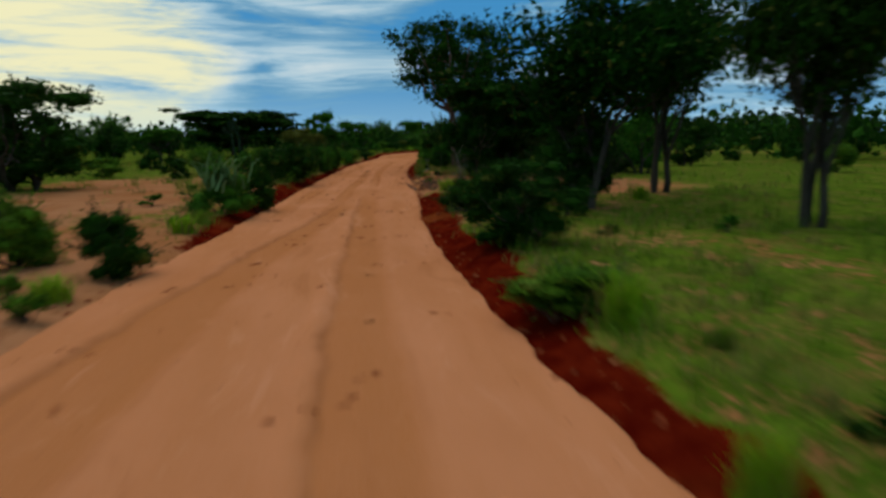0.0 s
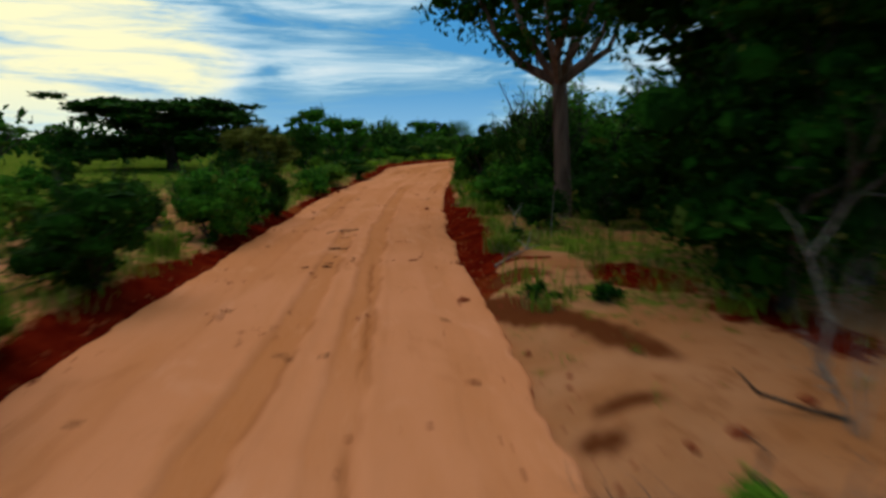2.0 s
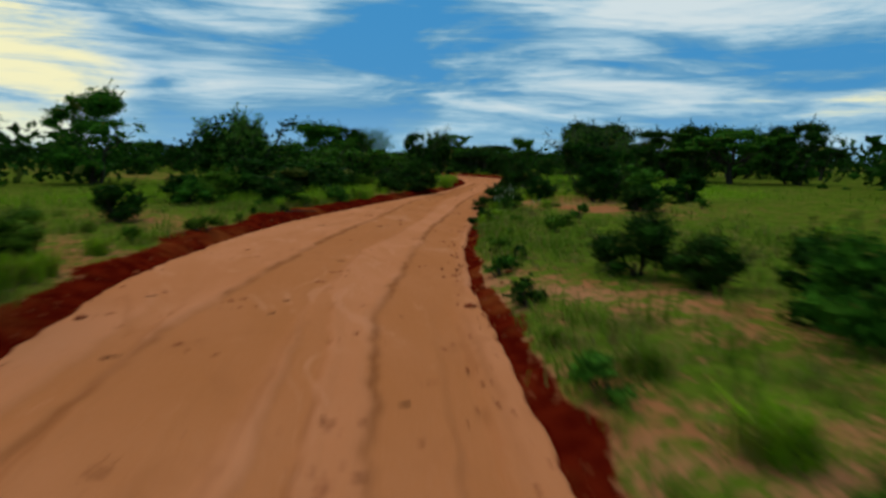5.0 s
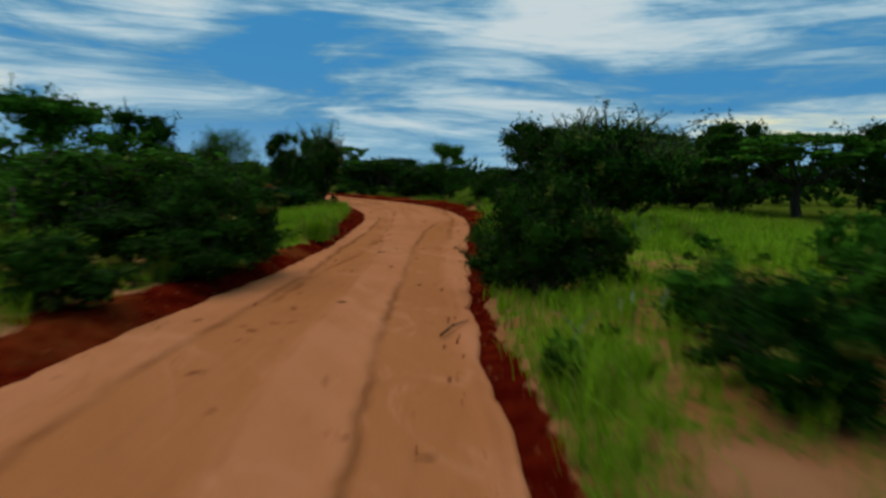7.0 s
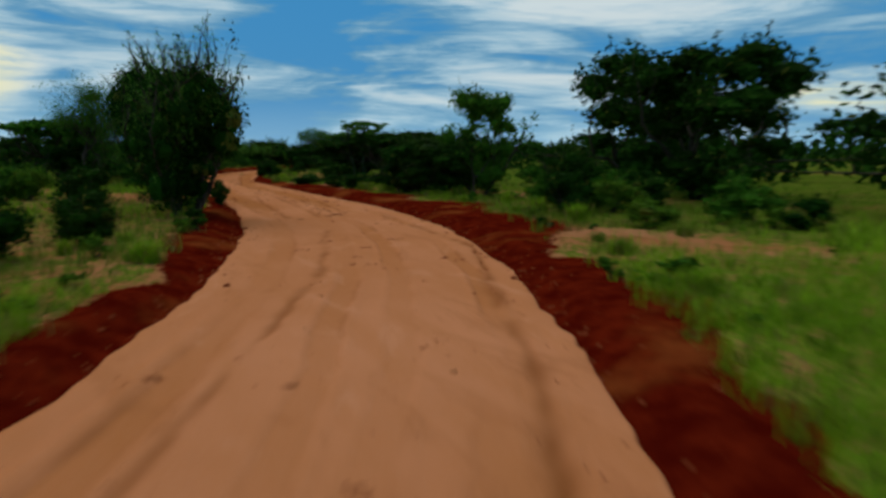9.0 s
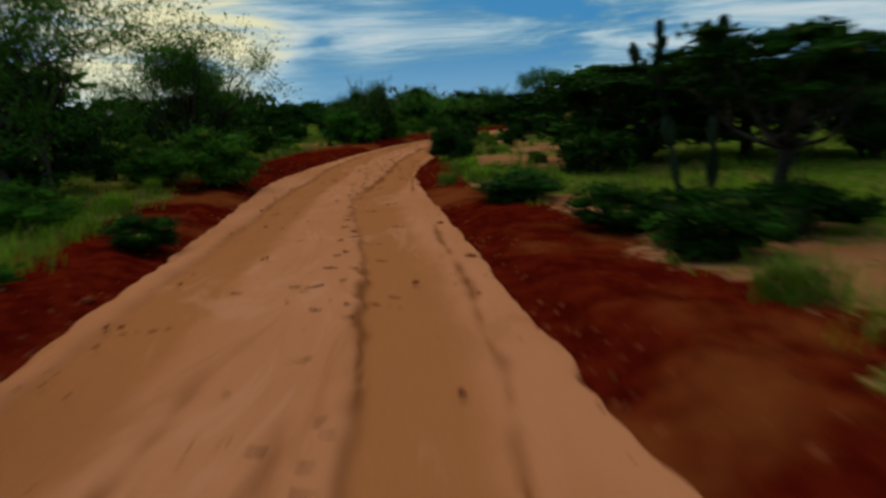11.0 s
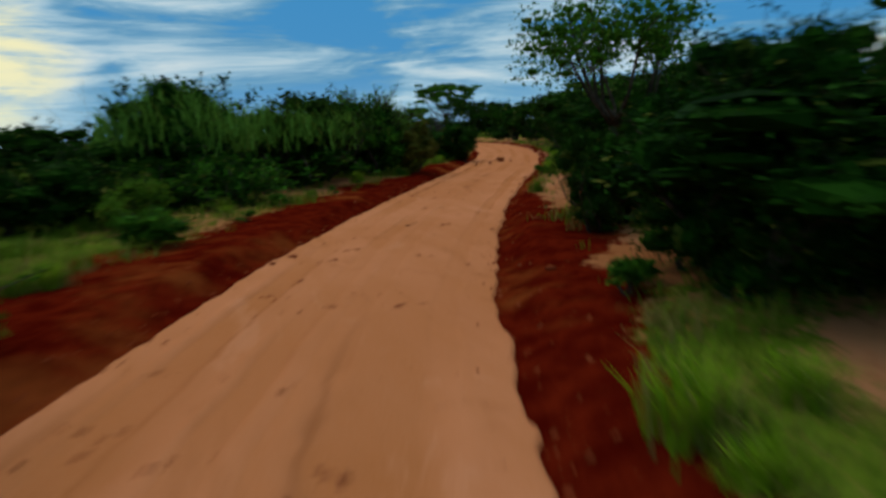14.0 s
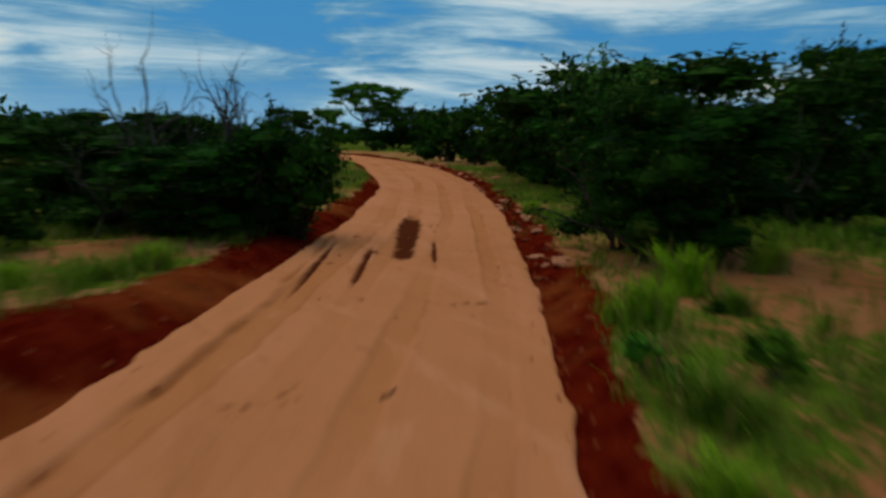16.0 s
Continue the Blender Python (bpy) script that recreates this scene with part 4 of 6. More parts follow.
NAMES = {"weed": ("weed", "weed"), "bush": ("bush", "bush"), "thick": ("thicket", "shrub"), "brown": ("thicket", "shrub"), "shoots": ("thicket", "shrub"), "twiggy": ("tree", "tree"), "cane": ("thicket", "shrub"), "tall": ("tree", "tree"),
         "grey_tree": ("tree", "tree"), "acacia": ("acacia", "tree"), "thin_acacia": ("acacia", "tree"), "dome": ("acacia", "tree"), "dead": ("dead_shrub", "shrub"), "deadtree": ("dead_tree", "tree"),
         "low": ("low_shrub", "shrub"), "cactus": ("cactus", "cactus"), "tussock": ("grass_tussock", "grass"), "sword": ("bush", "bush")}
WORDS = {
    "weed": ("small green weed on the bank of the road", "dark green weed among the grass", "light green leafy weed at the road verge"),
    "bush": ("rounded green bush with small leaves beside the road", "dark green dense bush on the red bank", "green leafy bush in the grass", "dark leafy bush with loose twigs", "dark low bush standing in grass", "light green bushy shrub near the road edge"),
    "thick": ("tall dark green thicket leafy to the ground", "tall green thorn thicket on several stems", "dense dark shrub tree with low branches"),
    "brown": ("brownish green half-dry thicket behind the grass",),
    "shoots": ("green thicket with spiky upright shoots on top", "dark thicket crowned with thin upright shoots", "dark spreading thorn tree with spiky top over tall grass"),
    "cane": ("dense green thicket topped by a fringe of upright blades", "tall green thicket crowned with long narrow leaves"),
    "twiggy": ("bare-looking thorn tree with many fine twigs and few leaves", "open twiggy thorn tree on several thin stems"),
    "tall": ("tall dark tree with several slender stems",),
    "grey_tree": ("tall tree with brown trunk and drooping leafy twigs",),
    "acacia": ("flat-topped dark green acacia tree", "umbrella-shaped green acacia with layered crown"),
    "thin_acacia": ("tall acacia with open flat crown over dark shrubs",),
    "dome": ("broad dense acacia with dark domed crown",),
    "dead": ("dry leafless reddish shrub on sandy ground", "bare pale dead shrub"),
    "deadtree": ("bare dead tree with dark crooked branches", "small dead tree with bare twisted twigs"),
    "low": ("low grey-green shrub of arching canes", "low spreading green shrub on the bank"),
    "cactus": ("dark prickly pear cactus with stacked flat pads",),
    "tussock": ("yellow-green tussock of long grass", "green grass tussock on red soil"),
    "sword": ("green bush topped with long grey sword leaves",),
}
picker = random.Random(5)


def plant(kind, x, y, width, height, variant=None, turn=None, group=""):
    """Sets one plant of that kind on the ground, at its width and height in metres."""
    k = picker.randrange(len(KINDS[kind])) if variant is None else variant
    name, category = NAMES[kind.replace("far_", "").replace("mid_", "")]
    thing = new(name)
    look_kind = kind.replace("far_", "").replace("mid_", "")
    thing.empty_display_size = 0.2
    a = picker.uniform(0, 360) if turn is None else turn
    thing.matrix_basis = pose(x, y, land_z(x, y) - 0.02, 0, 0, a) @ Matrix.Diagonal((width, width, height, 1))
    for part_name, me, label in KINDS[kind][k]:
        piece = part(part_name, me, trunk if part_name == "limb" else thing, label)
        if part_name == "trunk":
            trunk = piece
        if part_name in ("wood", "shoot_growth", "green_tuft", "dry_tuft", "limb_work", "blade_fringe"):
            tagged(piece, kind="stuff")
    return tagged(thing, WORDS[look_kind][k], category, group)


plant("tussock", 2.3, 3.2, 0.5, 0.5)
plant("bush", 2.5, 6.9, 1.6, 0.6)
plant("dead", 2.2, 6.9, 0.6, 0.4, 0)
plant("bush", -3.8, 10.8, 1.2, 1.2)
plant("thick", 3.1, 11.4, 2.9, 1.5, 0)
plant("bush", 2.7, 11.4, 2.0, 1.3, 4)
plant("bush", -5.6, 11.7, 1.3, 1.3, 5)
plant("tall", 10.3, 13.5, 5.1, 6.5)
plant("bush", 3.2, 17.8, 1.7, 1.05, 4)
plant("tall", 6.6, 18.0, 6.7, 6.1)
plant("thick", 6.4, 18.4, 3.7, 2.7, 0)
plant("sword", -3.5, 18.2, 2.0, 1.6)
plant("bush", -2.8, 20.1, 1.2, 1.45, 1)
plant("tall", 10.7, 21.9, 6.0, 7.1)
plant("tussock", 3.4, 23.2, 0.9, 0.5)
plant("thick", 8.9, 23.3, 2.2, 3.2)
plant("dead", 3.3, 26.6, 1.0, 0.5, 0)
plant("dead", 3.2, 26.6, 1.3, 0.5, 0)
plant("dead", 4.1, 26.9, 0.8, 0.7)
plant("mid_thick", -13.2, 28.7, 6.2, 4.4)
plant("bush", -3.3, 28.9, 1.9, 1.5)
plant("dead", 4.9, 29.9, 0.8, 1.7, 1)
plant("far_bush", -2.7, 30.4, 2.4, 1.7)
plant("bush", -2.9, 30.4, 1.7, 1.7)
plant("bush", -3.9, 30.7, 1.7, 1.7)
plant("dead", 5.3, 30.8, 0.6, 1.6, 1)
plant("bush", -2.6, 32.0, 1.9, 1.7)
plant("thick", 6.3, 33.2, 4.5, 4.2, 0)
plant("mid_thick", 15.4, 33.6, 5.3, 4.3)
plant("dome", 8.6, 34.4, 7.4, 5.0)
plant("far_bush", 14.6, 34.9, 2.9, 1.6)
plant("thick", 8.9, 35.1, 4.6, 4.7, 0)
plant("bush", -2.3, 35.1, 2.0, 1.7)
plant("dead", 3.8, 36.7, 0.5, 0.4, 1)
plant("thick", 9.3, 37.2, 4.1, 4.4, 2)
plant("tussock", 3.9, 37.4, 0.8, 0.4)
plant("dead", 4.6, 39.3, 0.4, 0.8, 1)
plant("dead", 5.9, 40.1, 0.3, 0.8, 1)
plant("bush", -1.8, 40.1, 1.8, 1.6)
plant("bush", 5.5, 40.6, 1.6, 1.1)
plant("cactus", -6.6, 40.8, 1.5, 3.0)
plant("far_bush", 5.7, 44.7, 2.3, 1.5)
plant("far_bush", -1.7, 41.7, 2.2, 1.7)
plant("far_bush", 6.4, 44.9, 2.6, 2.0)
plant("bush", -1.7, 44.2, 2.5, 1.7)
plant("bush", -1.0, 45.1, 0.7, 1.3)
plant("shoots", 6.9, 45.6, 2.7, 3.5)
plant("far_shoots", 9.7, 47.3, 6.2, 4.1)
plant("dead", 4.6, 47.3, 1.0, 0.3, 0)
plant("tussock", 5.7, 49.9, 0.7, 0.8)
plant("tussock", 6.9, 50.3, 0.7, 0.4)
plant("bush", 8.2, 51.6, 1.7, 1.7)
plant("tussock", 5.8, 52.0, 0.6, 0.4)
plant("far_bush", -0.4, 52.3, 1.3, 0.9)
plant("bush", 7.6, 52.7, 1.9, 1.8)
plant("far_bush", -0.6, 52.9, 1.3, 1.0)
plant("bush", -0.3, 54.0, 1.3, 1.0)
plant("shoots", 10.3, 54.2, 2.8, 4.3)
plant("far_bush", 7.1, 55.0, 3.1, 2.5)
plant("bush", 7.7, 55.6, 2.0, 2.1)
plant("bush", -0.6, 55.6, 1.2, 0.9)
plant("thick", 11.1, 56.2, 3.3, 3.4, 0)
plant("bush", 6.5, 56.3, 2.1, 2.3)
plant("far_bush", -0.2, 57.4, 2.9, 1.0)
plant("far_bush", 0.8, 64.8, 3.5, 1.1)
plant("brown", -4.4, 67.2, 5.1, 3.1)
plant("far_shoots", 13.9, 69.5, 2.8, 4.1)
plant("far_thick", -2.6, 75.8, 3.3, 3.2)
plant("dome", -11.9, 76.1, 13.0, 5.1)
plant("mid_thick", 0.4, 77.4, 7.1, 3.9)
plant("bush", 15.3, 85.6, 0.8, 0.4)
plant("tussock", 12.9, 86.5, 0.5, 0.5)
plant("bush", 21.4, 90.6, 1.5, 1.1)
plant("bush", 15.6, 92.0, 2.1, 1.0, 3)
plant("bush", 15.15, 92.9, 1.0, 0.75, 1, 60)
plant("bush", 7.0, 94.1, 1.8, 1.1)
plant("tussock", 17.0, 94.3, 1.4, 0.7, 1)
plant("thick", 22.1, 95.7, 3.6, 2.7)
plant("bush", 9.6, 97.1, 1.3, 0.8)
plant("bush", 19.7, 97.4, 1.5, 1.2, 1)
plant("far_bush", 24.3, 97.9, 4.7, 2.0)
plant("bush", 20.1, 98.2, 1.5, 1.1, 3)
plant("dead", 21.8, 100.6, 0.6, 0.9, 1)
plant("far_bush", 6.4, 102.1, 6.4, 2.2)
plant("bush", 20.6, 102.9, 2.1, 2.1, 1)
plant("bush", 21.7, 102.9, 1.6, 1.4, 3)
plant("bush", 20.6, 104.2, 1.4, 1.0, 1)
plant("far_bush", 13.4, 104.3, 2.0, 1.2)
plant("bush", 13.4, 104.8, 1.4, 1.0)
plant("far_bush", 9.6, 106.1, 4.8, 2.0)
plant("bush", 22.4, 105.3, 2.3, 1.6, 1)
plant("bush", 15.5, 106.6, 1.9, 1.0)
plant("bush", 22.1, 104.9, 1.5, 1.5, 3)
plant("bush", 14.5, 107.7, 3.1, 1.3)
plant("bush", 16.0, 107.8, 2.5, 2.0)
plant("far_shoots", 5.0, 107.9, 5.7, 4.6)
plant("bush", 16.3, 108.0, 1.8, 1.8)
plant("bush", 16.3, 108.1, 2.1, 1.4)
plant("far_bush", 16.1, 108.2, 2.6, 1.3)
plant("tussock", 25.2, 108.8, 0.9, 0.7)
plant("dead", 28.5, 109.3, 1.4, 1.2, 1)
plant("tussock", 23.6, 110.0, 1.0, 0.9)
plant("bush", 23.75, 110.6, 1.2, 0.95, 3)
plant("low", 23.5, 110.2, 1.2, 0.6, 1)
plant("tussock", 19.4, 113.5, 1.2, 0.8)
plant("tussock", 20.3, 115.8, 1.3, 0.9)
plant("mid_thick", 54.1, 117.1, 9.5, 5.7)
plant("mid_thick", -5.1, 118.4, 10.5, 6.5)
plant("low", 12.7, 119.2, 10.7, 2.7)
plant("far_acacia", 49.7, 120.1, 9.7, 4.8)
plant("mid_thick", 48.6, 124.0, 7.9, 5.7)
plant("mid_thick", 11.0, 125.5, 10.6, 5.0)
plant("mid_thick", 49.0, 128.8, 13.2, 5.5)
plant("far_bush", 18.2, 128.9, 3.8, 1.0)
plant("far_bush", 21.0, 129.2, 5.4, 1.3)
plant("mid_thick", 14.7, 131.8, 5.3, 5.1)
plant("mid_thick", 62.3, 134.5, 13.7, 6.3)
plant("dead", 19.6, 136.1, 0.7, 1.3, 1)
plant("mid_thick", 46.9, 140.1, 11.5, 6.5)
plant("bush", 27.5, 145.6, 0.8, 1.0)
spiky = plant("shoots", 26.0, 139.8, 3.4, 5.3, 1)
spiky.rotation_euler.z += 2.6
plant("thick", 25.2, 146.5, 4.6, 5.1, 0)
plant("bush", 39.3, 138.5, 2.3, 2.4, 1)
plant("mid_thick", 16.2, 145.6, 3.9, 3.9)
plant("mid_thick", 39.2, 146.4, 5.6, 4.9)
plant("mid_thick", 48.8, 146.6, 10.6, 7.1)
plant("thick", 37.6, 147.1, 2.9, 2.3, 2)
plant("bush", 36.7, 147.6, 2.5, 1.5, 4)
plant("thick", 36.1, 148.6, 3.4, 2.3, 0)
plant("thick", 37.6, 149.0, 4.7, 2.7)
plant("thick", 40.3, 149.6, 3.0, 3.0)
plant("dead", 38.9, 149.8, 1.3, 1.8, 1)
plant("thick", 26.1, 150.0, 2.7, 3.3)
plant("tussock", 35.1, 151.9, 1.1, 0.5)
plant("bush", 35.4, 153.9, 1.9, 0.9)
plant("bush", 37.2, 155.3, 2.1, 0.9, 3)
plant("far_bush", 35.6, 155.7, 1.7, 0.8)
plant("bush", 34.6, 156.2, 1.6, 0.8)
plant("bush", 26.8, 156.7, 1.3, 0.6)
plant("dome", 43.2, 168.5, 6.5, 3.3)
plant("cactus", 36.3, 157.0, 1.6, 3.4)
plant("acacia", 39.2, 167.6, 7.0, 3.2, 0)
plant("acacia", 37.6, 156.6, 4.4, 3.2, 0)
plant("bush", 24.1, 158.2, 1.9, 1.1)
plant("bush", 33.7, 160.0, 2.1, 0.6)
plant("acacia", 42.4, 164.5, 4.5, 2.9, 0)
plant("thick", 45.5, 165.5, 4.5, 2.7, 0)
plant("bush", 33.9, 161.2, 1.5, 0.7)
plant("tussock", 32.3, 164.0, 0.8, 0.4)
plant("tussock", 33.3, 164.6, 1.1, 0.4)
plant("far_bush", 36.9, 165.0, 2.7, 1.4, 1)
plant("bush", 25.5, 165.2, 3.0, 1.9)
plant("far_acacia", 18.4, 165.8, 6.5, 3.9)
plant("bush", 23.4, 166.2, 2.2, 1.3)
plant("far_bush", 25.4, 166.3, 1.8, 1.1)
plant("mid_thick", 38.5, 167.8, 6.6, 2.9, 0)
plant("bush", 35.7, 168.9, 0.9, 0.5)
plant("far_bush", 57.5, 169.4, 5.3, 3.2)
plant("bush", 33.2, 169.6, 0.5, 1.0)
plant("far_bush", 22.3, 170.9, 3.1, 1.2)
plant("bush", 32.9, 171.6, 1.9, 1.25, 3)
plant("bush", 32.8, 173.0, 1.5, 1.3, 1)
plant("dead", 33.6, 175.5, 0.2, 0.3, 1)
plant("dead", 33.1, 175.7, 0.3, 0.5, 1)
plant("bush", 33.1, 175.8, 1.4, 1.1, 1)
plant("far_bush", 39.0, 177.0, 1.2, 0.8)
plant("bush", 36.2, 177.8, 0.8, 1.3)
plant("far_bush", 39.0, 179.2, 1.3, 0.8)
plant("bush", 23.7, 180.4, 2.0, 1.5, 1)
plant("bush", 36.8, 180.2, 1.3, 1.2)
plant("bush", 34.2, 181.8, 1.3, 1.0, 4)
plant("bush", 23.9, 186.4, 1.8, 0.8, 2)
plant("bush", 34.6, 183.6, 1.5, 1.2, 1)
plant("far_bush", 34.6, 183.7, 1.5, 1.3, 3)
plant("bush", 28.5, 187.3, 2.2, 1.5, 0)
plant("shoots", 28.1, 189.8, 4.2, 3.1, 0)
plant("shoots", 28.6, 190.6, 3.6, 3.8, 1)
plant("bush", 27.2, 188.4, 3.2, 2.5, 2)
plant("tussock", 36.0, 187.6, 0.6, 0.3, 1)
plant("tussock", 36.0, 188.2, 0.9, 0.6, 1)
plant("tussock", 37.0, 188.3, 0.6, 0.4)
plant("far_acacia", 43.9, 189.9, 6.0, 4.0)
plant("thick", 39.6, 190.1, 2.7, 2.8, 0)
plant("thick", 38.5, 190.3, 3.2, 2.8, 0)
plant("thick", 40.1, 190.9, 5.4, 2.5, 2)
plant("bush", 29.6, 191.7, 3.7, 2.4)
plant("mid_thick", 45.3, 191.8, 3.9, 3.4, 0)
plant("thick", 39.2, 192.0, 1.9, 2.1, 2)
plant("thick", 27.1, 193.6, 4.0, 2.8)
plant("far_bush", 22.6, 194.4, 2.9, 1.7, 1)
plant("thick", 39.5, 195.0, 1.9, 1.8, 0)
plant("thick", 40.3, 195.5, 2.3, 1.6, 0)
plant("thick", 41.6, 195.6, 1.8, 2.5, 2)
plant("thin_acacia", 41.9, 198.2, 4.9, 4.7)
plant("far_bush", 22.4, 197.9, 2.6, 1.8, 3)
plant("mid_thick", 15.5, 203.0, 8.0, 3.2, 0)
plant("mid_thick", 20.6, 204.5, 7.0, 2.8, 2)
plant("mid_thick", 25.0, 203.5, 5.5, 2.6, 0)
plant("mid_thick", 12.0, 196.0, 7.0, 3.4, 2)
plant("bush", 32.1, 198.0, 1.4, 0.8)
plant("thick", 45.3, 198.8, 4.9, 3.2, 0)
plant("mid_thick", 47.8, 199.6, 6.4, 3.8, 2)
plant("tussock", 42.0, 202.1, 0.6, 0.4)
plant("bush", 28.7, 202.2, 2.3, 1.6, 3)
plant("bush", 29.7, 202.5, 3.0, 1.6, 1)
plant("mid_thick", 28.7, 205.5, 4.5, 2.6, 0)
plant("low", 33.6, 205.5, 4.0, 1.5)
plant("bush", 47.8, 205.7, 1.7, 1.3)
plant("low", 31.8, 206.0, 5.3, 1.5)
plant("thick", 51.4, 206.8, 5.3, 4.2)
plant("cane", 32.2, 207.0, 5.3, 3.8)
plant("thick", 50.3, 208.9, 3.7, 3.4, 0)
plant("dead", 28.4, 210.5, 5.4, 4.2, 1)
plant("cane", 36.0, 210.9, 5.8, 3.5)
plant("cane", 32.3, 211.1, 3.8, 4.1)
plant("thick", 54.3, 212.3, 4.8, 3.7, 2)
plant("tussock", 48.2, 213.0, 0.7, 0.3)
plant("low", 34.6, 213.2, 10.3, 2.1)
plant("cane", 37.5, 213.5, 4.4, 3.4)
plant("brown", 42.0, 214.4, 2.6, 2.4)
plant("far_shoots", 40.2, 214.7, 3.6, 3.6)
plant("mid_thick", 54.9, 214.9, 4.3, 3.5, 2)
plant("shoots", 39.9, 215.3, 4.2, 3.9)
plant("tussock", 51.6, 216.9, 1.2, 0.7)
plant("thick", 52.7, 218.5, 3.4, 2.7)
plant("thick", 53.9, 218.9, 4.0, 2.6, 2)
plant("bush", 53.2, 220.1, 2.4, 1.7, 3)
plant("mid_thick", 60.7, 221.5, 5.5, 4.3, 0)
plant("far_bush", 47.3, 224.4, 3.2, 2.6)
plant("bush", 48.2, 224.4, 2.3, 2.5)
plant("mid_thick", 61.3, 225.4, 7.0, 3.3, 2)
plant("mid_thick", 67.1, 225.5, 6.2, 5.8)
plant("deadtree", 45.9, 225.5, 4.6, 4.0, 0, 40)
plant("thick", 46.2, 224.4, 3.4, 1.9, 2)
plant("deadtree", 47.6, 227.0, 3.6, 3.3, 1, 10)
plant("bush", 46.0, 225.5, 3.0, 1.3, 1)
plant("bush", 44.6, 226.4, 3.0, 1.3, 4)
plant("bush", 43.0, 227.4, 3.1, 1.2, 3)
plant("thick", 43.5, 228.3, 4.5, 2.3)
plant("mid_thick", 59.8, 229.5, 5.1, 3.8, 0)
plant("far_shoots", 64.9, 234.4, 7.8, 5.8)
plant("mid_thick", 66.5, 234.4, 14.7, 6.0)
plant("mid_thick", 42.1, 235.3, 5.3, 2.3, 2)
plant("mid_thick", 47.1, 236.8, 6.0, 2.7)
plant("mid_thick", 44.5, 238.5, 8.1, 2.7, 0)
plant("far_bush", 68.6, 248.5, 5.9, 4.3)
plant("mid_thick", 69.8, 249.1, 8.7, 5.5)
plant("far_bush", 69.6, 262.9, 9.4, 5.1)
plant("acacia", 87.0, 339.0, 16.0, 12.4, 1)
plant("mid_thick", 74.0, 318.0, 13.0, 6.6)
plant("mid_thick", 83.5, 316.0, 14.0, 7.2)
plant("mid_thick", 93.0, 322.0, 13.0, 7.0)
plant("mid_thick", 66.0, 312.0, 12.0, 6.4)
plant("mid_thick", 64.6, 241.5, 5.0, 3.7, 0)
plant("mid_thick", 66.4, 246.5, 6.0, 4.1, 2)
plant("mid_thick", 62.9, 236.8, 4.0, 3.1, 0)
plant("mid_thick", 69.0, 256.0, 7.0, 4.6, 2)
plant("thick", 7.3, 40.9, 2.6, 1.7, 0)
plant("bush", 8.8, 40.6, 2.6, 1.6, 3)
plant("bush", 9.9, 42.4, 3.0, 2.2, 1)
plant("grey_tree", 6.8, 42.9, 7.8, 9.3, 0, 140)
plant("twiggy", 21.4, 163.2, 6.5, 6.3, 0)
plant("twiggy", 22.9, 172.5, 7.2, 5.2, 1)
plant("thick", 23.2, 172.9, 4.6, 2.9, 0)
plant("twiggy", 18.3, 191.0, 7.4, 5.2, 0)
plant("mid_thick", 18.3, 191.5, 5.5, 3.0, 2)
plant("mid_thick", 20.5, 164.5, 4.5, 2.6, 0)
plant("shoots", 33.5, 116.9, 6.6, 4.9, 2)
plant("thick", 35.0, 119.0, 5.5, 3.4, 0)
plant("tussock", 28.2, 112.2, 1.5, 0.9, 1)
plant("tussock", 29.4, 112.9, 1.7, 1.0, 1)
plant("tussock", 30.4, 112.2, 1.5, 0.9, 1)
plant("tussock", 28.9, 114.3, 1.6, 1.0, 1)
plant("tussock", 27.6, 114.8, 1.4, 0.9, 1)
plant("tussock", 31.6, 111.4, 1.6, 0.9, 1)
plant("dead", 2.75, 27.1, 2.0, 0.55, 0)
plant("dead", 3.3, 28.4, 2.2, 0.6, 0)
plant("dead", 3.9, 27.0, 1.6, 0.9, 0)


def open_ground(y, side, d):
    """Whether a place lies in the open grass beside the road."""
    if side > 0:
        return 78 < y < 90 and d < 16 or 90 <= y < 98 and d < 5 or 103 < y < 128 and d < 17 or 140 < y < 157 and d < 6 or 157 < y < 186 and d < 13 or 196 < y < 222 and d < 8 or 0 < y < 26 and d < 20 or 26 <= y < 38 and d < 4
    return 12 < y < 26 and d < 7 or 44 < y < 62 and d < 8 or 110 < y < 128 and d < 10 or 140 < y < 180 and d < 5 or 212 < y < 222 and d < 5


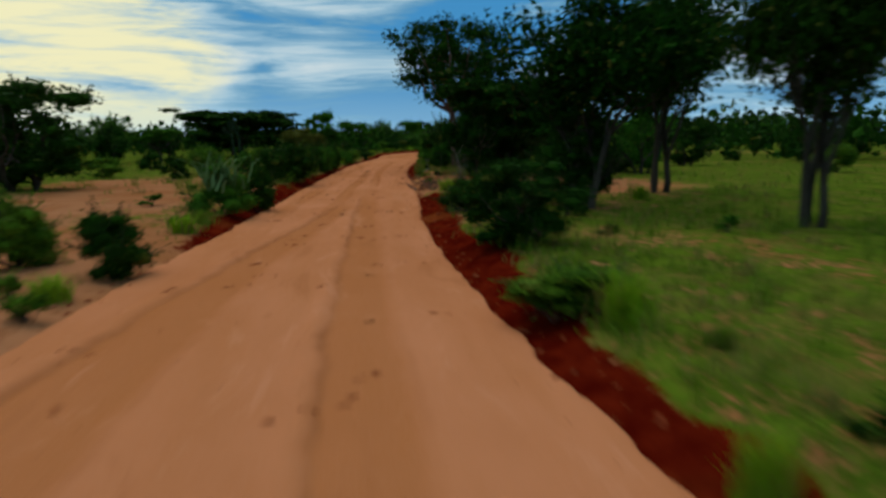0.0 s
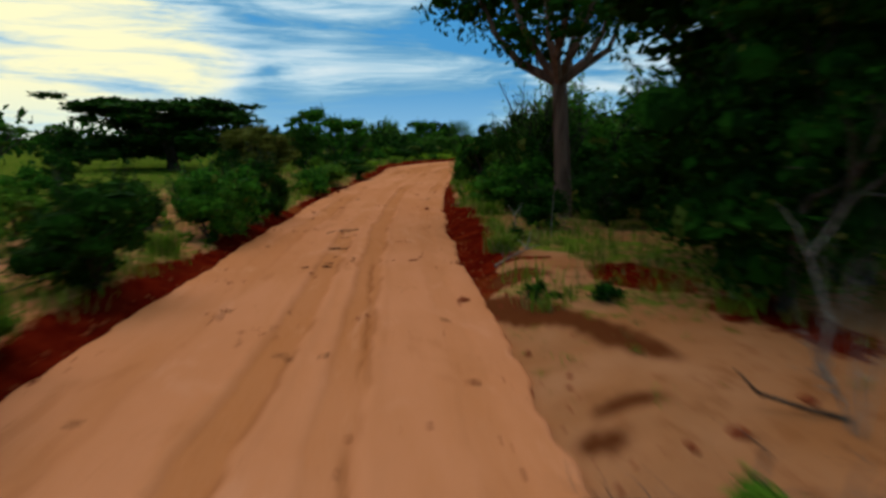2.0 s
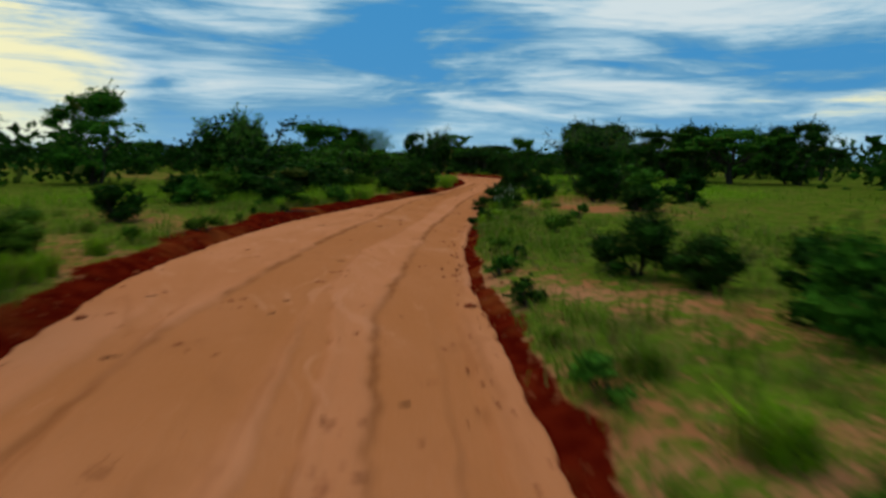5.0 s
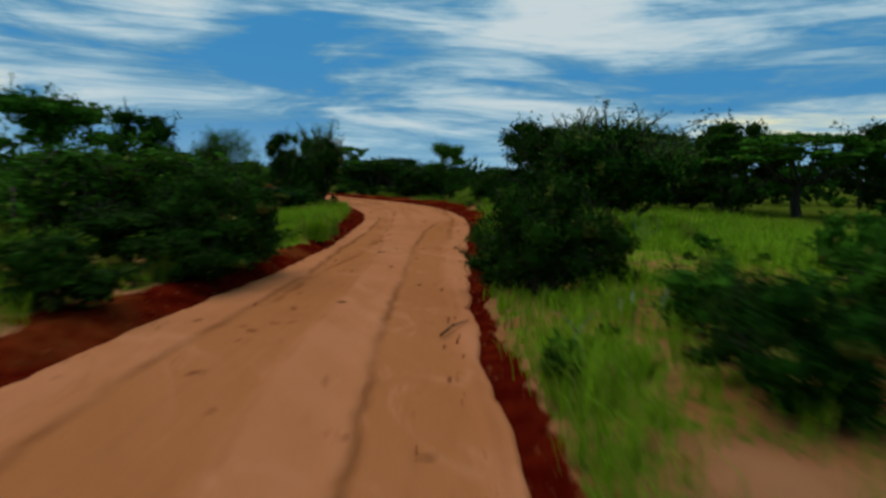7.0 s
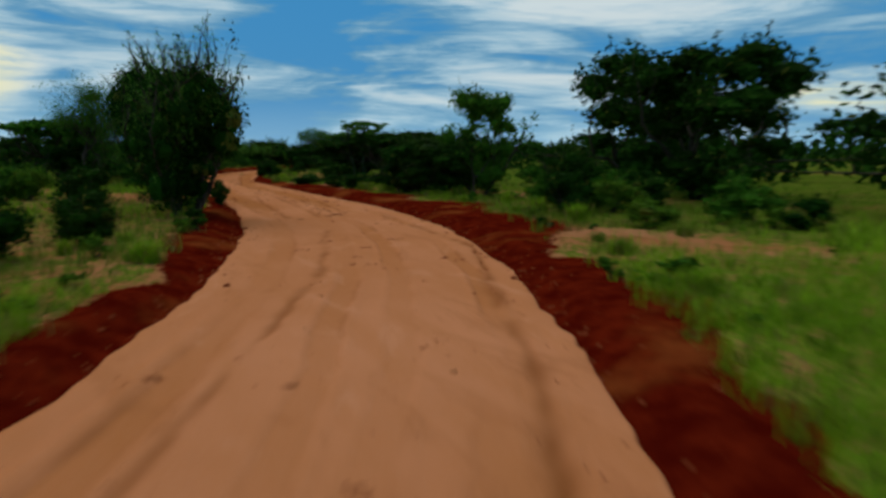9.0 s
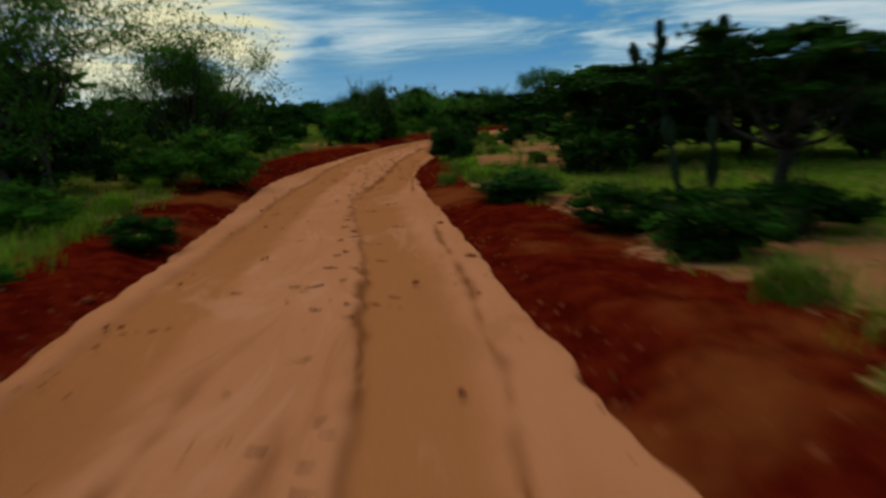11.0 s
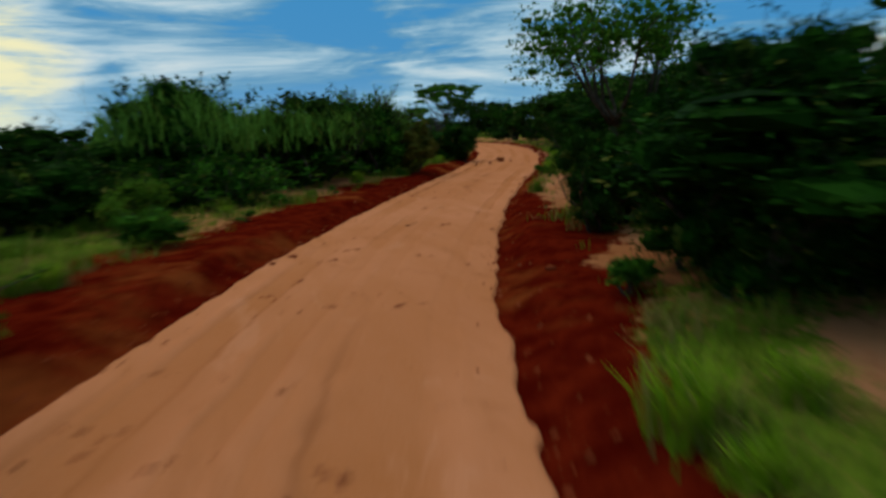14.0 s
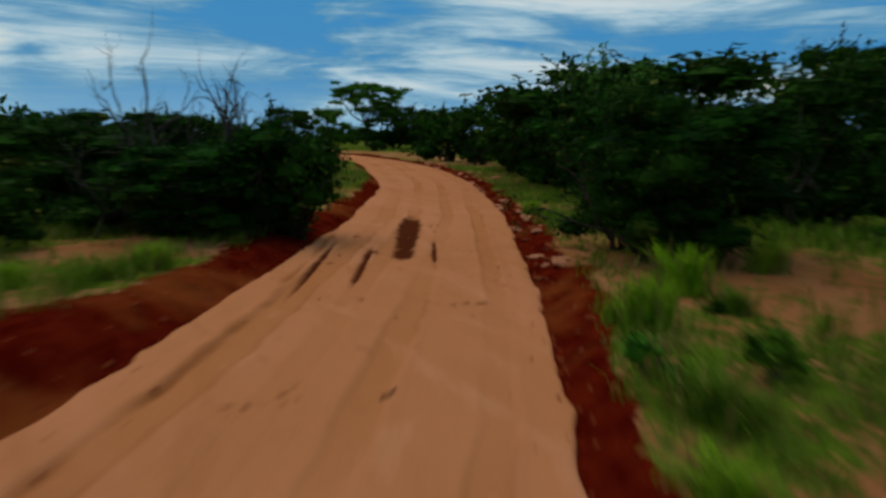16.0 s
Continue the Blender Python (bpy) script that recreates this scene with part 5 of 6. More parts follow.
def scatter_plants():
    """More bushes and trees away from the road, where nothing stands yet."""
    rng = random.Random(12)
    taken = [(o.location.x, o.location.y, o.scale.x) for o in scene.objects if o.type == "EMPTY"]
    made = 0
    while made < 225:
        y = rng.uniform(5, 330)
        side = rng.choice((-1, 1))
        d = rng.uniform(5, 60) ** 1.0
        left, right = road_edges(np.array([y]))
        x = float(left[0]) - d if side < 0 else float(right[0]) + d
        if sandy(np.array([x]), np.array([y]))[0] > 0.3:
            continue
        if open_ground(y, side, d):
            continue
        kind = rng.choice(("bush", "bush", "bush", "thick", "thick", "thick", "acacia", "shoots") if d > 12 else ("bush", "bush", "bush", "low"))
        u = [rng.random() for i in range(6)]
        w = {"bush": 1.4 + 1.6 * u[0], "low": 1.5 + u[1], "thick": 3 + 3 * u[2], "acacia": 5 + 4 * u[3], "shoots": 3 + 2 * u[5]}[kind]
        h = w * {"bush": 0.68, "low": 0.45, "thick": 0.72, "acacia": 0.62, "shoots": 0.85}[kind] * rng.uniform(0.85, 1.1)
        if any(math.hypot(x - a, y - b) < 0.42 * (w + c) for a, b, c in taken):
            continue
        level = "mid_" if kind == "thick" and d < 25 else "far_"
        plant(level + kind if level + kind in KINDS else kind, x, y, w, h)
        taken.append((x, y, w))
        made += 1


scatter_plants()


def hedge_plants():
    """Bushes that close the gaps in the hedges on both sides."""
    rng = random.Random(71)
    made = 0
    while made < 110:
        y, side, d = rng.uniform(3, 245), rng.choice((-1, 1)), 1.6 + abs(rng.gauss(0, 4.5))
        left, right = (float(a[0]) for a in road_edges(np.array([y])))
        d += float(np.interp(y, RED_Y, RED_L if side < 0 else RED_R))
        x = left - d if side < 0 else right + d
        if sandy(np.array([x]), np.array([y]))[0] > 0.15 or open_ground(y, side, d):
            continue
        w = rng.uniform(0.9, 1.5) + 0.12 * min(d, 8)
        plant("far_bush" if d > 4 else "bush", x, y, w, w * rng.uniform(0.6, 0.85))
        made += 1


hedge_plants()


def verge_plants():
    """Weeds and tussocks along the tops of both banks."""
    rng = random.Random(33)
    for i in range(235):
        y = rng.uniform(2, 228)
        left, right = (float(a[0]) for a in road_edges(np.array([y])))
        side = rng.choice((-1, 1))
        red = float(np.interp(y, RED_Y, RED_L if side < 0 else RED_R))
        d = red * rng.uniform(0.75, 1.1) + abs(rng.gauss(0.1, 0.9))
        x = left - d if side < 0 else right + d
        if sandy(np.array([x]), np.array([y]))[0] > 0.35 and rng.random() < 0.7:
            continue
        if rng.random() < 0.7:
            w = rng.uniform(0.3, 0.85)
            plant("weed", x, y, w, w * rng.uniform(0.5, 0.85), group="verge weeds")
        else:
            w = rng.uniform(0.4, 0.9)
            plant("tussock", x, y, w, w * rng.uniform(0.5, 0.8), group="verge tussocks")


verge_plants()


def field_plants():
    """Tussocks and weeds over the open ground on both sides, sparser on bare sand."""
    rng = random.Random(58)
    made = 0
    while made < 255:
        y = rng.uniform(2, 228)
        left, right = (float(a[0]) for a in road_edges(np.array([y])))
        side = rng.choice((-1, 1, 1))
        d = float(np.interp(y, RED_Y, RED_L if side < 0 else RED_R)) + 0.3 + 10 * rng.random() ** 1.6
        x = left - d if side < 0 else right + d
        if sandy(np.array([x]), np.array([y]))[0] > 0.35 and rng.random() < 0.75:
            continue
        if 24 < y < 37 and side > 0 and d < 7:
            continue
        w = rng.uniform(0.35, 0.95)
        if rng.random() < 0.55:
            plant("tussock", x, y, w, w * rng.uniform(0.4, 0.7), group="field tussocks")
        else:
            plant("weed", x, y, w, w * rng.uniform(0.45, 0.7), group="field weeds")
        made += 1


field_plants()


def far_woods():
    """The wooded distance: many far crowns in one mesh."""
    rng = np.random.default_rng(77)
    sets = []
    for i in range(1100):
        y = rng.uniform(-40, 620)
        d = 30 + 350 * rng.uniform(0, 1) ** 1.9
        side = rng.choice((-1, 1))
        mid = float(np.interp(y, EDGE_Y, (EDGE_L + EDGE_R) / 2))
        x = mid + side * d
        if y > 330:
            x = mid + rng.uniform(-380, 380)
        w, h = rng.uniform(5, 11), rng.uniform(3.0, 5.6)
        p = unit(rng.normal(size=(100, 3))) * np.array([w / 2, w / 2, h * 0.5]) * rng.uniform(0.6, 1.05, (100, 1))
        p = p[p[:, 2] > -h * 0.45] + np.array([x, y, h * 0.5])
        s = 0.7 + 0.6 * min(1.0, d / 120)
        sets.append(leaves(p, s, s * 0.6, rng, 0.0))
    v, f = merge(sets)
    tagged(new("far_woods", sheet_mesh("far_woods", v, f, LEAF_DARK)), "distant dark green bushland closing the view", "woods", kind="stuff")


far_woods()


def grass(name, mat, label, seed, n, y_lo, y_hi, reach, height, share):
    """Grass tufts over the verges, thinner on sand and none on the bare red banks."""
    rng = np.random.default_rng(seed)
    y = rng.uniform(y_lo, y_hi, n)
    side = rng.choice((-1, 1), n)
    d = 0.45 + reach * rng.uniform(0, 1, n) ** 1.9
    left, right = road_edges(y)
    x = np.where(side < 0, left - d, right + d)
    bare = sandy(x, y)
    lush = share + 0.45 * wave(x * 0.8 + y * 0.5, 11, 9, 4.3) + 0.25 * wave(x - 0.6 * y, 17, 3.1, 1.7)
    red = np.where(side > 0, np.interp(y, RED_Y, RED_R), np.interp(y, RED_Y, RED_L))
    edge = step(y, y_lo, y_lo + 5) * (1 - step(y, y_hi - 5, y_hi))
    keep = rng.uniform(0, 1, n) < np.clip(lush, 0.03, 1) * (1 - 0.9 * bare) * step(d, red * 0.75, red * 1.2 + 0.2) * 0.55 * edge
    x, y, d = x[keep], y[keep], d[keep]
    z = land(x, y)
    count = np.where(d < 4, 7, np.where(d < 10, 4, 2))
    k = np.repeat(np.arange(len(x)), count)
    at = np.stack([x[k], y[k], z[k] - 0.02], 1) + np.concatenate([rng.normal(size=(len(k), 2)) * 0.07, np.zeros((len(k), 1))], 1)
    size = height * (0.17 + 0.16 * rng.uniform(0, 1, len(k)))[:, None] * (0.8 + 0.5 * np.clip(wave(at[:, 0] - at[:, 1], 3, 7, 3.3), -0.6, 1))[:, None]
    wide = np.where(d[k] < 6, 0.016, 0.03)[:, None]
    v, f = blades(rng, at, size, wide, 0.55)
    tagged(new(name, sheet_mesh(name, v, f, mat)), label, "grass", kind="stuff")


grass("grass", GRASS, "patchy yellow-green savanna grass along the verges", 31, 92000, -9, 255, 26, 1.1, 0.5)
grass("straw_grass", STRAW, "short dry straw-coloured grass between the green", 37, 46000, -9, 250, 14, 0.8, 0.5)
def clump_grass(name, mat, label, seed, n, height):
    """Dense clumps of grass over the verges, in one mesh."""
    rng = np.random.default_rng(seed)
    y, side = rng.uniform(0, 232, n), rng.choice((-1, 1), n)
    left, right = road_edges(y)
    red = np.where(side > 0, np.interp(y, RED_Y, RED_R), np.interp(y, RED_Y, RED_L))
    d = red * rng.uniform(0.8, 1.3, n) + 0.2 + 11 * rng.uniform(0, 1, n) ** 1.7
    x = np.where(side < 0, left - d, right + d)
    keep = (rng.uniform(0, 1, n) < (1 - 0.85 * sandy(x, y)) * np.clip(0.55 + 0.6 * wave(x * 0.8 + y * 0.5, 11, 9, 4.3), 0.1, 1))
    x, y = x[keep], y[keep]
    k = np.repeat(np.arange(len(x)), 26)
    wide = rng.uniform(0.10, 0.26, len(x))[k][:, None]
    at = np.stack([x[k], y[k], land(x, y)[k] - 0.03], 1) + np.concatenate([rng.normal(size=(len(k), 2)) * wide, np.zeros((len(k), 1))], 1)
    v, f = blades(rng, at, height * rng.uniform(0.5, 1.2, len(x))[k][:, None], 0.022, 0.6)
    tagged(new(name, sheet_mesh(name, v, f, mat)), label, "grass", kind="stuff")


clump_grass("grass_clumps", GRASS, "clumps of olive green grass over the verges", 43, 3600, 0.38)
clump_grass("straw_clumps", STRAW, "clumps of dry yellow grass on sandy soil", 44, 1300, 0.30)
grass("verge_grass", GRASS, "knee-high green grass beside the road end", 33, 9000, 208, 230, 9, 1.5, 0.9)
grass("bank_grass", GRASS_LUSH, "fresh green grass behind the red banks", 38, 9000, 136, 166, 9, 1.3, 0.8)
grass("lush_grass", GRASS_LUSH, "tall fresh bright green grass beside the bend", 32, 33500, 94.5, 130, 17, 2.0, 1.0)


# ------------------------------------------------------------------ clods, stones and sticks
def make_clod(seed, mat):
    rng = np.random.default_rng(seed)
    bm = bmesh.new()
    bmesh.ops.create_icosphere(bm, subdivisions=2, radius=0.5)
    for v in bm.verts:
        v.co *= 1 + 0.35 * noise.noise(v.co * 2.1 + Vector((seed, 0, 0))) + 0.1 * rng.normal()
        v.co.z = max(v.co.z, -0.28)
    me = bpy.data.meshes.new("clod")
    bm.to_mesh(me)
    bm.free()
    me.materials.append(mat)
    return me


CLODS, PALE_CLODS = [[make_clod(s, m) for s in (3, 4, 5, 6)] for m in (CLOD, PALE_CLOD)]


def clods():
    """Lumps of earth, thick along the road's edges and sparse on its middle."""
    rng = random.Random(9)
    for i in range(215):
        y = rng.uniform(1, 225)
        left, right = (float(a[0]) for a in road_edges(np.array([y])))
        where = rng.random()
        if where < 0.4:
            x, z, s = right + rng.gauss(0.25, 0.35), None, rng.uniform(0.05, 0.20)
        elif where < 0.7:
            x, z, s = left - rng.gauss(0.25, 0.35), None, rng.uniform(0.05, 0.20)
        else:
            x, z, s = rng.uniform(left + 0.4, right - 0.4), 0.02, rng.uniform(0.03, 0.09)
        if left < x < right:
            z = 0.02
        else:
            z = land_z(x, y)
        ob = new("clod", CLODS[rng.randrange(4)])
        ob.matrix_basis = pose(x, y, z + 0.05 * s, 0, 0, rng.uniform(0, 360)) @ Matrix.Diagonal((s, s * rng.uniform(0.6, 1.0), s * rng.uniform(0.35, 0.6), 1))
        tagged(ob, "lump of dried red earth on the dirt road" if z == 0.02 else "lump of dried red earth at the road edge", "clod", "earth clods")


clods()


def crumbs():
    """Small crumbs of earth along both edges of the road, in one mesh."""
    rng = np.random.default_rng(41)
    n = 5200
    y = rng.uniform(-2, 226, n)
    left, right = road_edges(y)
    off = rng.normal(size=n) * 0.28
    x = np.where(rng.random(n) < 0.5, left + off, right + off)
    inside = (x > left) & (x < right)
    z = np.where(inside, 0.015, land(x, y))
    s = rng.uniform(0.012, 0.055, n) * np.where(inside, 0.8, 1.0)
    shape = np.array([[1, 0, 0], [0, 1, 0], [-1, 0, 0], [0, -1, 0], [0.2, 0.1, 1], [0, 0, -0.5]])
    faces = np.array([[0, 1, 4], [1, 2, 4], [2, 3, 4], [3, 0, 4], [1, 0, 5], [2, 1, 5], [3, 2, 5], [0, 3, 5]])
    v = shape[None] * s[:, None, None] * rng.uniform(0.5, 1.4, (n, 6, 1)) * np.array([1, 1, 0.7]) + np.stack([x, y, z], 1)[:, None]
    f = (faces[None] + 6 * np.arange(n)[:, None, None]).reshape(-1, 3)
    tagged(new("earth_crumbs", sheet_mesh("earth_crumbs", v.reshape(-1, 3), f, CLOD)), "crumbs of dry red earth along the road edges", "earth", kind="stuff")


crumbs()


def stick(points, radius, mat, label):
    wood = Wood(5)
    n = len(points)
    wood.tube(points, [radius * (1 - 0.6 * i / (n - 1)) for i in range(n)])
    tagged(new("stick", wood.mesh("stick", mat)), label, "stick")


def clearing_clods():
    """Dark lumps strewn over the sandy clearings."""
    rng = random.Random(51)
    for cx, cy, rx, ry, n in ((6.5, 28, 4.0, 3.2, 34), (37, 174, 3, 5, 16), (44, 202, 2.2, 3, 26), (46, 206.5, 1.6, 2.5, 16)):
        for i in range(n):
            x, y = cx + rng.uniform(-rx, rx), cy + rng.uniform(-ry, ry)
            if beyond(np.array([x]), np.array([y]))[0] < 0.2:
                continue
            s = rng.uniform(0.05, 0.2)
            ob = new("clod", CLODS[rng.randrange(4)])
            ob.matrix_basis = pose(x, y, land_z(x, y) + 0.04 * s, 0, 0, rng.uniform(0, 360)) @ Matrix.Diagonal((s, s * rng.uniform(0.6, 1.0), s * 0.5, 1))
            tagged(ob, "dark lump of earth on the sandy clearing", "clod", "earth clods")


clearing_clods()

stick([(7.0, 90.9, 0.30), (7.5, 90.95, 0.33), (8.1, 90.75, 0.31)], 0.03, BARK, "dark dry stick lying at the road edge")
stick([(18.18, 101.68, 0.045), (18.5, 102.0, 0.07), (18.93, 102.31, 0.06)], 0.022, BARK, "dark dry stick lying near the road edge")
stick([(20.45, 110.8, 0.045), (20.6, 110.86, 0.05), (20.82, 110.76, 0.045)], 0.022, BARK, "short dark stick lying on the road")
stick([(0.55, 41.45, 0.045), (0.9, 41.85, 0.055), (1.32, 42.06, 0.045)], 0.02, BARK, "dark bent stick lying on the road")
stick([(31.7, 184.1, 0.045), (31.95, 184.0, 0.05), (32.2, 184.02, 0.045)], 0.02, BARK_RED, "short brown stick on the sandy road")


def slabs():
    """Broken pinkish lumps of earth along the cut bank where the road bends."""
    rng = random.Random(21)
    for i in range(90):
        y = rng.uniform(219, 258)
        _, right = road_edges(np.array([y]))
        x = float(right[0]) + 0.1 + abs(rng.gauss(0.1, 0.55))
        s = rng.uniform(0.12, 0.5)
        ob = new("earth_lump", (CLODS if rng.random() < 0.4 else PALE_CLODS)[rng.randrange(4)])
        ob.matrix_basis = pose(x, y, land_z(x, y) + 0.06 * s, rng.uniform(-12, 12), rng.uniform(-12, 12), rng.uniform(0, 360)) @ Matrix.Diagonal((s, s * rng.uniform(0.35, 0.9), s * rng.uniform(0.2, 0.42), 1))
        tagged(ob, "broken lump of hard red earth on the bank", "earth lump", "broken earth lumps")


slabs()


def road_marks():
    """Crumbs kicked up by hooves and wheels, lying in short broken rows on the road, and flakes that paint hoofprint
    shading.
    """
    rng = np.random.default_rng(63)
    rows = []
    for i in range(330):
        y = rng.uniform(2, 226)
        left, right = (float(a[0]) for a in road_edges(np.array([y])))
        x = left + (right - left) * rng.uniform(0.08, 0.92)
        turn = rng.normal() * 0.5
        for k in range(int(rng.integers(2, 9))):
            a = rng.normal() * 0.16
            rows.append((x + a * math.cos(turn) + rng.normal() * 0.02, y + a * math.sin(turn) + rng.normal() * 0.05, rng.uniform(0.02, 0.09)))
    # Larger dark flakes on the middle ridge stand in for shading in hoofprints.
    for i in range(60):
        y = rng.uniform(166, 184)
        left, right = (float(a[0]) for a in road_edges(np.array([y])))
        rows.append((left + (right - left) * rng.normal(0.47, 0.05), y, rng.uniform(0.05, 0.11)))
    p = np.array(rows)
    n = len(p)
    shape = np.array([[1, 0, 0], [0.3, 0.32, 0], [-1, 0.15, 0], [-0.2, -0.32, 0], [0.1, 0.0, 0.22]])
    faces = np.array([[0, 1, 4], [1, 2, 4], [2, 3, 4], [3, 0, 4]])
    v = shape[None] * p[:, 2][:, None, None] * rng.uniform(0.6, 1.4, (n, 5, 1))
    z = np.array([road_z(a, b) for a, b, _ in p])
    v = v + np.stack([p[:, 0], p[:, 1], z - 0.004], 1)[:, None]
    f = (faces[None] + 5 * np.arange(n)[:, None, None]).reshape(-1, 3)
    tagged(new("kicked_earth", sheet_mesh("kicked_earth", v.reshape(-1, 3), f, CLOD)), "small dark crumbs and painted hoofprint shading on the dirt road", "earth", kind="stuff")


road_marks()


def forked_stick(base, stem, forks, radius, mat, label):
    """A dry sapling: one crooked stem with forks at its top."""
    wood = Wood(6)
    pts = [Vector(base)] + [Vector(base) + Vector(p) for p in stem]
    wood.tube(pts, [radius * (1 - 0.35 * i / (len(pts) - 1)) for i in range(len(pts))])
    for p, q in forks:
        wood.tube([pts[-1] - Vector((0, 0, 0.02)), pts[-1] + Vector(p), pts[-1] + Vector(q)], [radius * 0.65, radius * 0.5, radius * 0.2], 5)
    tagged(new("dead_sapling", wood.mesh("dead_sapling", mat)), label, "dead branch")


forked_stick((5.2, 30.4, land_z(5.2, 30.4) - 0.05), [(-0.15, 0.15, 0.35), (-0.12, 0.1, 0.7), (-0.3, 0.2, 1.25)], (((-0.12, 0, 0.22), (-0.28, 0.05, 0.42)), ((0.16, 0, 0.18), (0.32, -0.05, 0.5))), 0.018, BARK_PALE, "pale dead sapling with a forked top beside the clearing")
forked_stick((5.0, 30.1, land_z(5.0, 30.1) + 0.02), [(-0.3, 0.1, 0.06), (-0.62, 0.2, 0.16)], (((-0.12, 0, 0.1), (-0.2, 0.05, 0.2)),), 0.025, BARK, "dark crooked dead branch lying on sand")
forked_stick((4.44, 38.74, land_z(4.44, 38.74) - 0.04), [(0.02, 0, 0.35), (0.0, 0, 0.6)], (((-0.08, 0, 0.1), (-0.15, 0, 0.18)), ((0.09, 0, 0.09), (0.16, 0, 0.2))), 0.018, BARK_PALE, "thin pale dead sapling standing at the bush foot")
forked_stick((5.31, 39.05, land_z(5.31, 39.05) - 0.04), [(0.01, 0, 0.4), (0.03, 0, 0.85)], (((0.02, 0, 0.1), (0.05, 0, 0.25)),), 0.014, BARK_PALE, "thin pale upright dead stem in the bushes")
forked_stick((3.55, 36.45, land_z(3.55, 36.45) + 0.02), [(0.35, 0.3, 0.10), (0.7, 0.55, 0.2)], (((0.15, 0.1, 0.02), (0.35, 0.25, 0.03)), ((0.05, 0.05, 0.15), (0.1, 0.1, 0.3)), ((-0.05, 0.15, 0.08), (-0.1, 0.3, 0.12))), 0.022, BARK_PALE, "pale forked dead branch lying on the bank")
forked_stick((18.2, 98.9, land_z(18.2, 98.9) - 0.03), [(0.1, 0.1, 0.25), (0.3, 0.2, 0.5)], (((0.1, 0, 0.1), (0.25, 0, 0.2)), ((-0.1, 0, 0.1), (-0.25, 0.1, 0.22))), 0.012, BARK_PALE, "small pale dead sapling in the grass")


# Dark earth colour that carries the shade of the hoof dents.
SCRAPE_SHADE = bark_material("shaded_scrape_earth", (0.075, 0.024, 0.010), (0.190, 0.066, 0.026))


def scrape(x, y, width, turn, seed):
    """A low crescent of earth turned up by a hoof: a ridge with ragged sides, coloured dark to paint in its shade."""
    rng = random.Random(seed)
    n = 7
    v, f = [], []
    for i in range(n):
        u = 2 * i / (n - 1) - 1
        half = 0.17 * width * (1 - 0.85 * u * u) * rng.uniform(0.6, 1.3)
        bend = 0.16 * width * u * u
        h = 0.012 * (1 - 0.8 * u * u) * rng.uniform(0.6, 1.3)
        v += [(u * width / 2, bend - half, -0.012), (u * width / 2, bend, h), (u * width / 2, bend + half, -0.012)]
        if i:
            a = 3 * i
            f += [(a - 3, a, a + 1, a - 2), (a - 2, a + 1, a + 2, a - 1)]
    me = bpy.data.meshes.new("hoof_scrape")
    me.from_pydata(v, [], f)
    me.materials.append(SCRAPE_SHADE)
    ob = new("hoof_scrape", me)
    ob.matrix_basis = pose(x, y, road_z(x, y) + 0.004, 0, 0, turn)
    tagged(ob, "crescent of scraped-up earth with painted shade on the road", "earth", "hoof scrapes")


for i, (x, y, width) in enumerate(((0.94, 39.22, 0.34), (0.85, 38.23, 0.14), (1.2, 37.88, 0.12), (1.18, 37.62, 0.14), (0.76, 37.62, 0.2), (0.72, 37.34, 0.18), (-0.21, 19.8, 0.2), (0.5, 20.63, 0.2), (-0.25, 18.76, 0.22), (-0.25, 18.27, 0.22), (1.09, 18.88, 0.16), (0.96, 41.72, 0.4), (0.8, 39.34, 0.3), (0.58, 32.2, 0.16), (0.91, 32.24, 0.16))):
    scrape(x, y, width, 18 + 30 * math.sin(i * 2.3), i)

def scrape_rows():
    """Hoof scrapes along the ridge between the deep tracks, and scattered over the rest of the road."""
    rng = random.Random(87)
    for i in range(105):
        y = rng.uniform(139, 187)
        x = float(smooth_curve(SOFT_Y, SOFT_WALL["right"], np.array([y]))[0]) - abs(rng.gauss(0.15, 0.4))
        scrape(x, y, rng.uniform(0.10, 0.26), rng.gauss(0, 25), 200 + i)
    for i in range(70):
        y = rng.uniform(6, 226)
        left, right = (float(a[0]) for a in road_edges(np.array([y])))
        scrape(left + (right - left) * rng.uniform(0.12, 0.9), y, rng.uniform(0.1, 0.26), rng.gauss(0, 30), 400 + i)


scrape_rows()

SEED_PALE = leaf_material("seed_head", (0.34, 0.35, 0.22), (0.60, 0.60, 0.42), dry_share=0.2)


